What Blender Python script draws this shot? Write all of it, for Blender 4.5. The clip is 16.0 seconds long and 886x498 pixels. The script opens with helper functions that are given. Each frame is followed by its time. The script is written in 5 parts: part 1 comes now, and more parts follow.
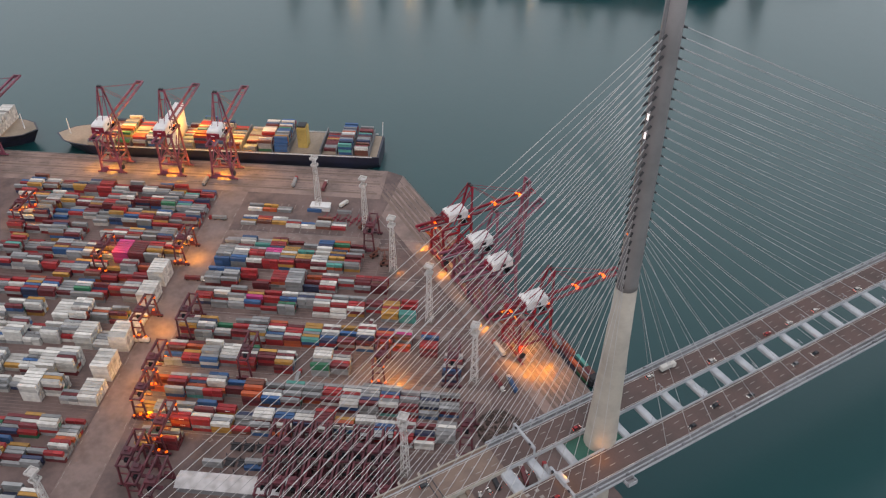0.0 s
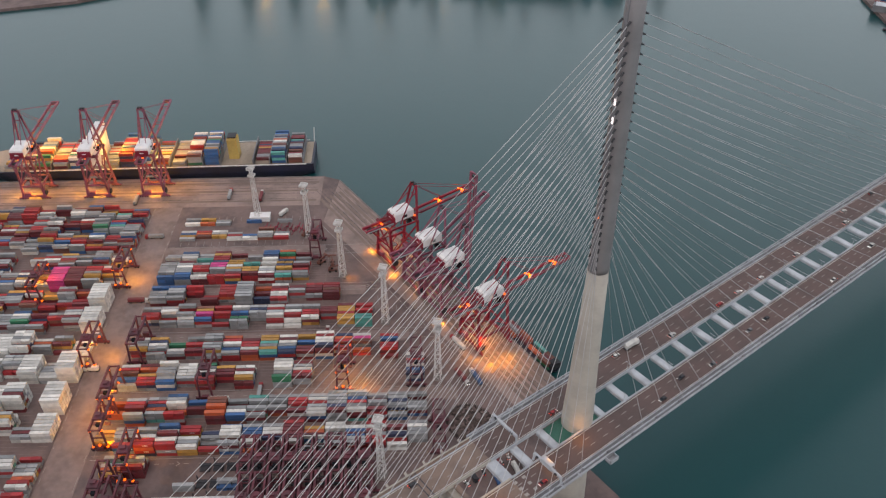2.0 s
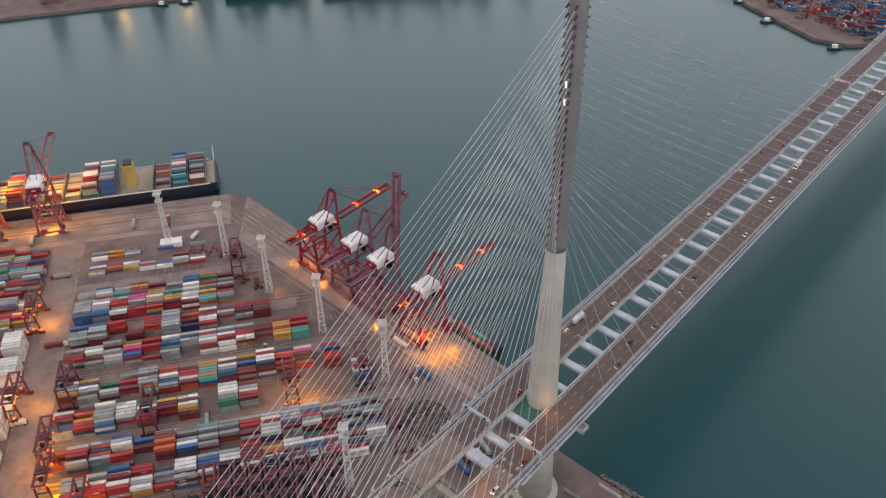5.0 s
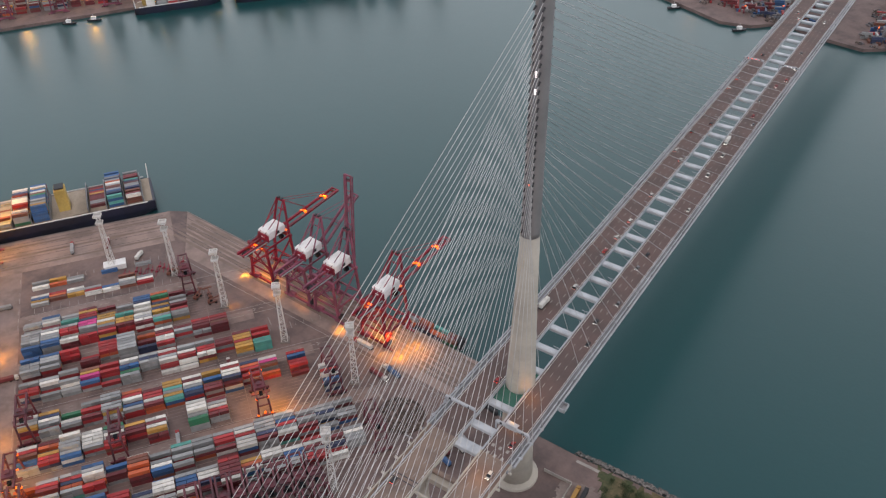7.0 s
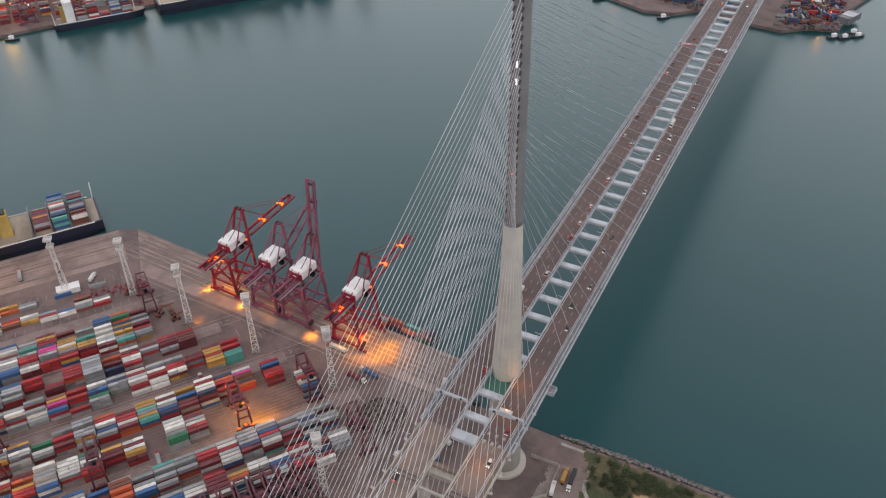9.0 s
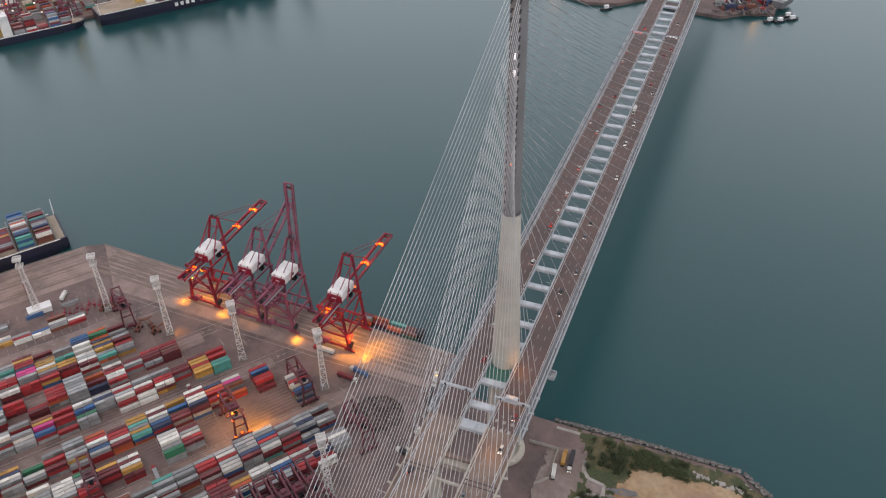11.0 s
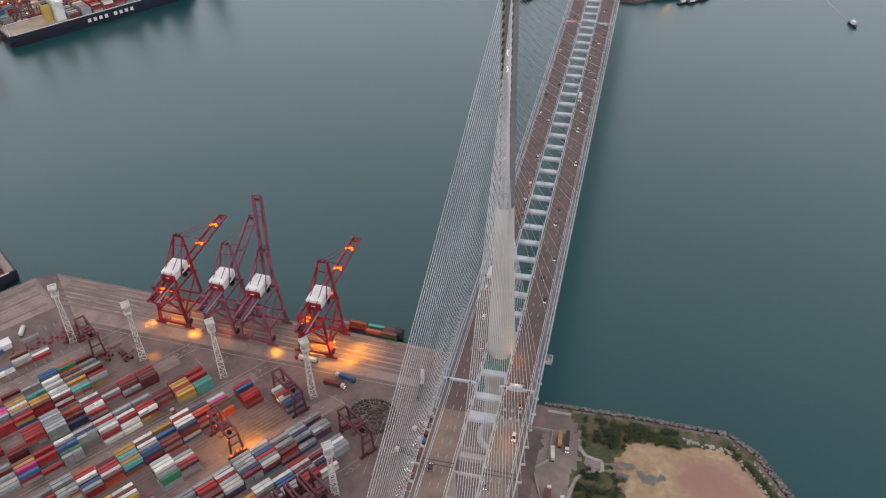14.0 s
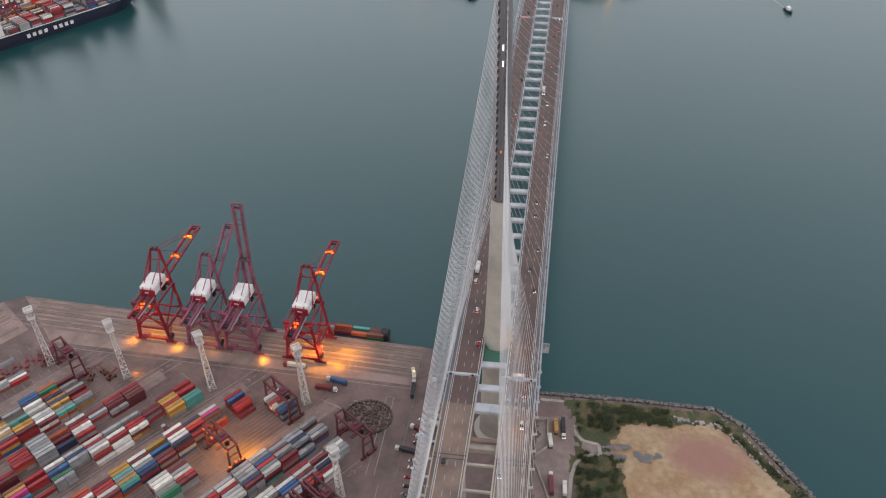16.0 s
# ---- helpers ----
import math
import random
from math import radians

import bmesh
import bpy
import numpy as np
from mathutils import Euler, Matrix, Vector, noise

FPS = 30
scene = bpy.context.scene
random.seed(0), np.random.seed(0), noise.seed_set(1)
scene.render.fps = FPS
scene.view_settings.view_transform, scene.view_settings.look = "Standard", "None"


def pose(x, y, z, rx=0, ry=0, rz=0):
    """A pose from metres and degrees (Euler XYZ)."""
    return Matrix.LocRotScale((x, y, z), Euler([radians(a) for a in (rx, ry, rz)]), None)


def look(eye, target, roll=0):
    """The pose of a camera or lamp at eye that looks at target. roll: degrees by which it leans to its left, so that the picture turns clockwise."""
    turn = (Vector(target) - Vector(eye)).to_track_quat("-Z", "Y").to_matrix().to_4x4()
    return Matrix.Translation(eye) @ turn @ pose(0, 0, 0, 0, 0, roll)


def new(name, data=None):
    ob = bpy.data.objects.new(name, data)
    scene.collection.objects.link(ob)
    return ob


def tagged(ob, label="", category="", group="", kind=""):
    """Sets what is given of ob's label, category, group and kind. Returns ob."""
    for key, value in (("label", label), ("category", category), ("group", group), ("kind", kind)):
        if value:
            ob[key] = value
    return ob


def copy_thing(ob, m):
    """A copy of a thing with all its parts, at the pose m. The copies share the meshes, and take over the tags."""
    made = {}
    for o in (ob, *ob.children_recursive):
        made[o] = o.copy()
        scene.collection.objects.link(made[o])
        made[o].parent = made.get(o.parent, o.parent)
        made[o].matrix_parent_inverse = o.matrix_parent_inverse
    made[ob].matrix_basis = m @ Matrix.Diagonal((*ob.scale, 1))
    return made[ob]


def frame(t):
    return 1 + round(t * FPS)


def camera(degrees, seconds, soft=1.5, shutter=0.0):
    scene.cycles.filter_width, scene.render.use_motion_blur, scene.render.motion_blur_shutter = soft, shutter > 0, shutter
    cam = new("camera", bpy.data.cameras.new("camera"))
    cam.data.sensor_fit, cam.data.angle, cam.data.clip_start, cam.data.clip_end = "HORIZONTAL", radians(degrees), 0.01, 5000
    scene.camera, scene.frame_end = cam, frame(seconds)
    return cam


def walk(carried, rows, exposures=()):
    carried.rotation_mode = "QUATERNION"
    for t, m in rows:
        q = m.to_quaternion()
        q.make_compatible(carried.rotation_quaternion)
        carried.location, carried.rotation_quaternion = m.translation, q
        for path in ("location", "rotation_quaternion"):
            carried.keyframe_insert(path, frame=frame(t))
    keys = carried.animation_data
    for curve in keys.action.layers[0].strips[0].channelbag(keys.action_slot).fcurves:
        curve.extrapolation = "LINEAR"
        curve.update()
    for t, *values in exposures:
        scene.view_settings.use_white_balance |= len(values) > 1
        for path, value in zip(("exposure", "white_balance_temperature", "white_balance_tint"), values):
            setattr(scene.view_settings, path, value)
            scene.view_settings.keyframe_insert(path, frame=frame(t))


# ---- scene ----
cam = camera(55.96, 16.0, soft=1.22)
# The drone's path: seconds, eye, target and roll.
PATH = [
    (0.0, (197.93, -206.63, 414.52), (129.393, -166.757, 353.589), 0.026),
    (0.5, (194.92, -212.17, 414.57), (127.745, -170.095, 353.598), -0.037),
    (1.0, (191.90, -217.78, 414.71), (126.130, -173.555, 353.722), -0.098),
    (1.5, (188.79, -223.42, 414.73), (124.468, -177.125, 353.746), -0.158),
    (2.0, (185.39, -228.99, 414.91), (122.551, -180.698, 353.924), -0.216),
    (2.5, (182.02, -234.28, 414.89), (120.697, -184.056, 353.923), -0.272),
    (3.0, (178.37, -239.16, 414.73), (118.621, -187.058, 353.781), -0.331),
    (3.5, (174.05, -244.46, 414.23), (115.915, -190.519, 353.320), -0.394),
    (4.0, (170.35, -249.26, 413.86), (113.888, -193.497, 353.006), -0.456),
    (6.5, (148.87, -280.45, 416.67), (102.242, -216.089, 355.976), -0.694),
    (7.0, (144.08, -285.25, 416.43), (99.377, -219.505, 355.775), -0.773),
    (7.5, (139.12, -289.95, 416.46), (96.341, -222.893, 355.854), -0.852),
    (8.0, (134.03, -294.85, 416.08), (93.161, -226.576, 355.515), -0.931),
    (8.5, (128.89, -298.89, 416.03), (89.893, -229.497, 355.502), -1.002),
    (9.0, (122.14, -304.31, 415.47), (84.974, -233.895, 354.976), -1.074),
    (9.5, (115.04, -310.17, 415.09), (79.685, -238.801, 354.625), -1.147),
    (12.0, (84.66, -328.83, 419.09), (57.479, -254.275, 358.237), -1.398),
    (12.5, (77.86, -331.66, 420.07), (52.364, -256.582, 359.127), -1.494),
    (13.0, (71.42, -334.66, 420.47), (47.635, -259.098, 359.440), -1.582),
    (13.5, (64.54, -337.37, 420.92), (42.466, -261.344, 359.816), -1.666),
    (14.0, (57.64, -340.10, 421.49), (37.310, -263.642, 360.335), -1.739),
    (14.5, (50.25, -342.97, 421.82), (31.680, -266.089, 360.628), -1.793),
    (15.0, (43.12, -345.60, 421.86), (26.320, -268.327, 360.648), -1.820),
    (15.5, (35.96, -348.32, 422.07), (20.954, -270.683, 360.852), -1.839),
    (16.0, (28.90, -351.29, 422.82), (15.706, -273.308, 361.631), -1.858),
]
walk(cam, [(t, look(eye, target, roll)) for t, eye, target, roll in PATH], exposures=[(0.0, -0.4), (4.0, -0.33), (8.0, -0.28), (16.0, -0.25)])

# ---- light: an even dusk sky, with a broad weak sun behind thin cloud ----
world = bpy.data.worlds.new("dusk")
scene.world = world
world.use_nodes = True
wn = world.node_tree.nodes
wn.clear()
sky = wn.new("ShaderNodeTexSky")
sky.sky_type, sky.sun_disc = "NISHITA", False
sky.sun_elevation, sky.sun_rotation = radians(66), radians(153)
sky.air_density, sky.dust_density, sky.ozone_density = 1.0, 3.0, 2.0
veil = wn.new("ShaderNodeMixRGB")
veil.inputs[0].default_value = 0.8
wbg, wout = wn.new("ShaderNodeBackground"), wn.new("ShaderNodeOutputWorld")
wbg.inputs[1].default_value = 0.13
# thin cloud: paler towards the horizon
wtc, wsep, wgrad = wn.new("ShaderNodeTexCoord"), wn.new("ShaderNodeSeparateXYZ"), wn.new("ShaderNodeValToRGB")
wgrad.color_ramp.interpolation = "EASE"
wgrad.color_ramp.elements[0].position, wgrad.color_ramp.elements[0].color = 0.24, (18.3, 18.9, 19.9, 1)
wgrad.color_ramp.elements[1].position, wgrad.color_ramp.elements[1].color = 0.87, (3.8, 4.0, 4.6, 1)
haze = wgrad.color_ramp.elements.new(0.02)  # a dim bank along the horizon
haze.color = (5.0, 5.1, 5.6, 1)
world.node_tree.links.new(wtc.outputs["Generated"], wsep.inputs[0])
world.node_tree.links.new(wsep.outputs[2], wgrad.inputs[0])
world.node_tree.links.new(wgrad.outputs[0], veil.inputs[2])
world.node_tree.links.new(sky.outputs[0], veil.inputs[1])
# and a little brighter over the open water to the north
wside, wtone = wn.new("ShaderNodeMapRange"), wn.new("ShaderNodeVectorMath")
wtone.operation = "SCALE"
wside.inputs[1].default_value, wside.inputs[3].default_value, wside.inputs[4].default_value = -1.0, 0.74, 1.09
world.node_tree.links.new(wsep.outputs[1], wside.inputs[0])
world.node_tree.links.new(veil.outputs[0], wtone.inputs[0])
world.node_tree.links.new(wside.outputs[0], wtone.inputs["Scale"])
world.node_tree.links.new(wtone.outputs[0], wbg.inputs[0])
world.node_tree.links.new(wbg.outputs[0], wout.inputs[0])
sun = new("sun", bpy.data.lights.new("sun", "SUN"))
sun.data.energy, sun.data.angle, sun.data.color = 1.25, radians(50), (1.0, 0.87, 0.82)
sun.matrix_world = look((60, -120, 300), (0, 0, 0))

# ---- materials ----
def mat(name, color, rough=0.7, metal=0.0, vary=0.25, size=4.0, bump=0.15, second=None, patch=40.0, island=False, emit=0.0, obj=False):
    """A surface with grain, stains at a larger size and fine relief; second: the colour of the stains."""
    m = bpy.data.materials.new(name)
    m.use_nodes = True
    nt = m.node_tree
    b = nt.nodes["Principled BSDF"]
    geo = nt.nodes.new("ShaderNodeNewGeometry")
    def noise_node(scale, detail=5.0):
        n = nt.nodes.new("ShaderNodeTexNoise")
        n.inputs["Scale"].default_value, n.inputs["Detail"].default_value = scale, detail
        nt.links.new(geo.outputs["Position"], n.inputs["Vector"])
        return n
    fine, broad = noise_node(1.0 / size), noise_node(1.0 / patch, 6.0)
    mix = nt.nodes.new("ShaderNodeMixRGB")
    mix.inputs[1].default_value = (*color, 1)
    dark = second or tuple(c * 0.55 for c in color)
    mix.inputs[2].default_value = (*dark, 1)
    ramp = nt.nodes.new("ShaderNodeValToRGB")
    ramp.color_ramp.elements[0].position, ramp.color_ramp.elements[1].position = 0.42, 0.68
    nt.links.new(broad.outputs["Fac"], ramp.inputs[0])
    nt.links.new(ramp.outputs[0], mix.inputs[0])
    hsv = nt.nodes.new("ShaderNodeHueSaturation")
    nt.links.new(mix.outputs[0], hsv.inputs["Color"])
    mr = nt.nodes.new("ShaderNodeMapRange")
    mr.inputs[3].default_value, mr.inputs[4].default_value = 1 - vary, 1 + vary
    if obj:
        info = nt.nodes.new("ShaderNodeObjectInfo")
        add = nt.nodes.new("ShaderNodeMath"); add.operation = "MULTIPLY_ADD"
        add.inputs[1].default_value, add.inputs[2].default_value = 0.5, 0.0
        nt.links.new(info.outputs["Random"], add.inputs[0])
        half = nt.nodes.new("ShaderNodeMath"); half.operation = "MULTIPLY_ADD"
        half.inputs[1].default_value = 0.5
        nt.links.new(fine.outputs["Fac"], half.inputs[0])
        nt.links.new(add.outputs[0], half.inputs[2])
        nt.links.new(half.outputs[0], mr.inputs[0])
    elif island:
        nt.links.new(geo.outputs["Random Per Island"], mr.inputs[0])
    else:
        nt.links.new(fine.outputs["Fac"], mr.inputs[0])
    nt.links.new(mr.outputs[0], hsv.inputs["Value"])
    nt.links.new(hsv.outputs[0], b.inputs["Base Color"])
    b.inputs["Roughness"].default_value, b.inputs["Metallic"].default_value = rough, metal
    if bump:
        bp = nt.nodes.new("ShaderNodeBump")
        bp.inputs["Strength"].default_value, bp.inputs["Distance"].default_value = bump, size * 0.2
        nt.links.new(fine.outputs["Fac"], bp.inputs["Height"])
        nt.links.new(bp.outputs[0], b.inputs["Normal"])
    if emit:
        nt.links.new(hsv.outputs[0], b.inputs["Emission Color"])
        b.inputs["Emission Strength"].default_value = emit
    return m

M = {}
M["asphalt"] = mat("yard asphalt", (0.178, 0.125, 0.115), 0.85, vary=0.22, size=3, second=(0.105, 0.077, 0.073), patch=16)
M["apron"] = mat("quay concrete", (0.29, 0.213, 0.187), 0.85, vary=0.14, size=2.5, second=(0.18, 0.135, 0.12), patch=14)
M["lane"] = mat("worn lane concrete", (0.215, 0.185, 0.17), 0.85, vary=0.12, size=2.5, second=(0.16, 0.145, 0.135), patch=12)
M["stripe"] = mat("tyre-worn apron", (0.165, 0.12, 0.102), 0.85, vary=0.15, size=2.5, second=(0.21, 0.155, 0.13), patch=12)
M["line"] = mat("road paint", (0.7, 0.69, 0.66), 0.7, size=1.5, patch=6, second=(0.4, 0.39, 0.37))
M["road"] = mat("bridge road surface", (0.12, 0.077, 0.069), 0.8, vary=0.14, size=1.2, second=(0.08, 0.058, 0.054), patch=18)
# amber lamplight on the approach is put into this warmer, brighter colour
M["backroad"] = mat("approach road surface", (0.225, 0.158, 0.125), 0.8, vary=0.14, size=1.2, second=(0.14, 0.102, 0.088), patch=14)
M["steel"] = mat("pale painted steel", (0.44, 0.455, 0.48), 0.5, vary=0.1, size=2, second=(0.34, 0.35, 0.375), patch=12)
M["girder"] = mat("cross girder paint", (0.5, 0.52, 0.55), 0.5, vary=0.1, size=2, second=(0.36, 0.38, 0.41), patch=7)
M["concrete"] = mat("pale tower concrete", (0.46, 0.42, 0.36), 0.8, vary=0.07, size=1.5, second=(0.38, 0.345, 0.3), patch=9)
M["towersteel"] = mat("stainless tower skin", (0.30, 0.28, 0.28), 0.45, 0.35, vary=0.06, size=2, second=(0.25, 0.235, 0.235), patch=10)
M["cable"] = mat("stay cable sheath", (0.55, 0.54, 0.54), 0.45, vary=0.05, size=5, bump=0)
M["dark"] = mat("dark metal", (0.03, 0.03, 0.035), 0.6, size=1)
M["grey"] = mat("mid grey metal", (0.2, 0.2, 0.21), 0.6, size=1)
M["red"] = mat("crane red", (0.25, 0.008, 0.028), 0.5, vary=0.25, size=2, second=(0.13, 0.008, 0.02), patch=8)
M["faded"] = mat("faded crane red", (0.25, 0.07, 0.112), 0.6, vary=0.25, size=2, second=(0.12, 0.036, 0.056), patch=8)
M["white"] = mat("white paint", (0.78, 0.77, 0.76), 0.5, vary=0.06, size=2, second=(0.66, 0.65, 0.64), patch=6)
M["mastwhite"] = mat("weathered mast paint", (0.62, 0.6, 0.58), 0.6, vary=0.12, size=1.5, second=(0.46, 0.43, 0.4), patch=5)
M["sheetroof"] = mat("stained sheet roof", (0.6, 0.58, 0.58), 0.7, vary=0.2, size=1.5, second=(0.4, 0.38, 0.37), patch=6)
M["hull"] = mat("navy hull paint", (0.02, 0.022, 0.045), 0.4, size=4, second=(0.02, 0.02, 0.03), patch=20)
M["deckbrown"] = mat("ship deck", (0.36, 0.29, 0.22), 0.7, size=2)
M["yellow"] = mat("funnel yellow", (0.6, 0.42, 0.12), 0.5, size=2)
M["glass"] = mat("dark window", (0.02, 0.025, 0.03), 0.15, size=2, bump=0)
M["green"] = mat("green netting", (0.05, 0.16, 0.12), 0.8, size=1)
M["tyre"] = mat("tyre rubber", (0.02, 0.02, 0.02), 0.8, size=0.5)
M["rock"] = mat("riprap rock", (0.16, 0.145, 0.135), 0.9, vary=0.45, size=0.8, second=(0.1, 0.095, 0.09), patch=5, island=True)
M["quaywall"] = mat("wet quay wall", (0.11, 0.10, 0.095), 0.8, size=2, patch=8)
M["sand"] = mat("orange fill sand", (0.37, 0.268, 0.17), 0.95, vary=0.45, size=4.0, second=(0.27, 0.15, 0.07), patch=22)
M["slot"] = mat("worn slot paint", (0.235, 0.175, 0.155), 0.85, vary=0.2, size=2, second=(0.13, 0.1, 0.09), patch=9)
M["rtg"] = mat("dark red crane paint", (0.125, 0.027, 0.038), 0.6, vary=0.3, size=2, second=(0.062, 0.026, 0.034), patch=6)
M["yardroad"] = mat("dirty yard concrete", (0.235, 0.175, 0.158), 0.85, vary=0.2, size=3, second=(0.17, 0.124, 0.112), patch=9)
M["mat"] = mat("grey sheeting", (0.13, 0.128, 0.135), 0.8, vary=0.35, size=1.2, second=(0.2, 0.17, 0.14), patch=4)
M["soil"] = mat("brown service yard", (0.2, 0.155, 0.14), 0.9, vary=0.2, size=2, second=(0.27, 0.22, 0.2), patch=9)
M["scrap"] = mat("rusty scrap", (0.09, 0.065, 0.055), 0.9, vary=0.5, size=1, island=True)
M["grass"] = mat("rough grass", (0.055, 0.066, 0.03), 0.95, vary=0.5, size=1.5, second=(0.15, 0.115, 0.065), patch=9)
M["farscrap"] = mat("mixed scrap metal", (0.17, 0.13, 0.115), 0.9, vary=0.6, size=1, second=(0.1, 0.11, 0.13), patch=12, island=True)
M["leaf"] = mat("shrub leaves", (0.05, 0.068, 0.024), 0.8, vary=0.5, size=1, island=True, bump=0)
M["path"] = mat("concrete path", (0.36, 0.33, 0.3), 0.9, size=1.5, second=(0.27, 0.25, 0.23), patch=6)
# a pinkish patch of crushed fill, with a ragged edge, in the sand
snt = M["sand"].node_tree
sgeo, smap, sdist = (snt.nodes.new(n) for n in ("ShaderNodeNewGeometry", "ShaderNodeVectorMath", "ShaderNodeVectorMath"))
smap.operation, sdist.operation = "MULTIPLY_ADD", "LENGTH"
smap.inputs[1].default_value, smap.inputs[2].default_value = (1 / 27, 1 / 19, 0), (-131 / 27, 7 / 19, 0)
snt.links.new(sgeo.outputs["Position"], smap.inputs[0]); snt.links.new(smap.outputs[0], sdist.inputs[0])
sn = snt.nodes.new("ShaderNodeTexNoise"); sn.inputs["Scale"].default_value, sn.inputs["Detail"].default_value = 0.09, 8
snt.links.new(sgeo.outputs["Position"], sn.inputs["Vector"])
sadd = snt.nodes.new("ShaderNodeMath"); sadd.operation = "MULTIPLY_ADD"; sadd.inputs[1].default_value = 1.1
snt.links.new(sn.outputs["Fac"], sadd.inputs[0]); snt.links.new(sdist.outputs["Value"], sadd.inputs[2])
srmp = snt.nodes.new("ShaderNodeMapRange"); srmp.inputs[1].default_value, srmp.inputs[2].default_value, srmp.inputs[3].default_value, srmp.inputs[4].default_value = 1.1, 1.65, 1, 0
snt.links.new(sadd.outputs[0], srmp.inputs[0])
spk = snt.nodes.new("ShaderNodeMixRGB"); spk.inputs[2].default_value = (0.30, 0.165, 0.13, 1)
sold = snt.nodes["Principled BSDF"].inputs["Base Color"].links[0].from_socket
snt.links.new(srmp.outputs[0], spk.inputs[0]); snt.links.new(sold, spk.inputs[1]); snt.links.new(spk.outputs[0], snt.nodes["Principled BSDF"].inputs["Base Color"])
M["lamp"] = mat("sodium lamp glass", (1.0, 0.14, 0.004), 0.4, vary=0.02, bump=0, emit=2.4)
M["coldlamp"] = mat("white lamp glass", (1.0, 0.95, 0.88), 0.4, vary=0.02, bump=0, emit=5)
M["worklamp"] = mat("tower work lamp glass", (1.0, 0.86, 0.84), 0.4, vary=0.02, bump=0, emit=1.5)
M["taillamp"] = mat("red lamp glass", (1.0, 0.05, 0.02), 0.4, vary=0.02, bump=0, emit=5)

# water: dark teal, lightly rippled
wm = M["water"] = bpy.data.materials.new("harbour water")
wm.use_nodes = True
nt = wm.node_tree
wb = nt.nodes["Principled BSDF"]
wb.inputs["Roughness"].default_value, wb.inputs["IOR"].default_value = 0.3, 1.56
geo = nt.nodes.new("ShaderNodeNewGeometry")
w1, w2, w3 = (nt.nodes.new("ShaderNodeTexNoise") for _ in range(3))
for w, s, dt in ((w1, 0.35, 4), (w2, 0.05, 5), (w3, 0.006, 4)):
    w.inputs["Scale"].default_value, w.inputs["Detail"].default_value = s, dt
    nt.links.new(geo.outputs["Position"], w.inputs["Vector"])
ws = nt.nodes.new("ShaderNodeMath"); ws.operation = "MULTIPLY_ADD"; ws.inputs[1].default_value = 2.0
nt.links.new(w2.outputs["Fac"], ws.inputs[0]); nt.links.new(w1.outputs["Fac"], ws.inputs[2])
wbp = nt.nodes.new("ShaderNodeBump")
wbp.inputs["Strength"].default_value, wbp.inputs["Distance"].default_value = 0.07, 0.6
nt.links.new(ws.outputs[0], wbp.inputs["Height"]); nt.links.new(wbp.outputs[0], wb.inputs["Normal"])
wmix = nt.nodes.new("ShaderNodeMixRGB")
wmix.inputs[1].default_value, wmix.inputs[2].default_value = (0.003, 0.047, 0.05, 1), (0.009, 0.056, 0.06, 1)
nt.links.new(w3.outputs["Fac"], wmix.inputs[0]); nt.links.new(wmix.outputs[0], wb.inputs["Base Color"])

PAINT = {  # container paints
    "red": (0.32, 0.022, 0.026), "maroon": (0.14, 0.022, 0.028), "grey": (0.27, 0.275, 0.278), "white": (0.6, 0.58, 0.54),
    "blue": (0.035, 0.10, 0.24), "orange": (0.42, 0.085, 0.03), "yellow": (0.43, 0.23, 0.05), "teal": (0.08, 0.29, 0.25),
    "green": (0.03, 0.16, 0.08), "pink": (0.55, 0.05, 0.22), "brown": (0.17, 0.06, 0.04), "navy": (0.03, 0.04, 0.09)}
for k, c in PAINT.items():
    M["box_" + k] = mat(k + " container paint", c, 0.6, vary=0.28, size=1.6, second=tuple(v * 0.76 + 0.02 for v in c), patch=3.5, bump=0.05, obj=True)
    M["far_" + k] = mat(k + " stacked container paint", c, 0.6, vary=0.32, size=1.6, second=tuple(v * 0.76 + 0.02 for v in c), patch=3.5, bump=0.05, island=True)

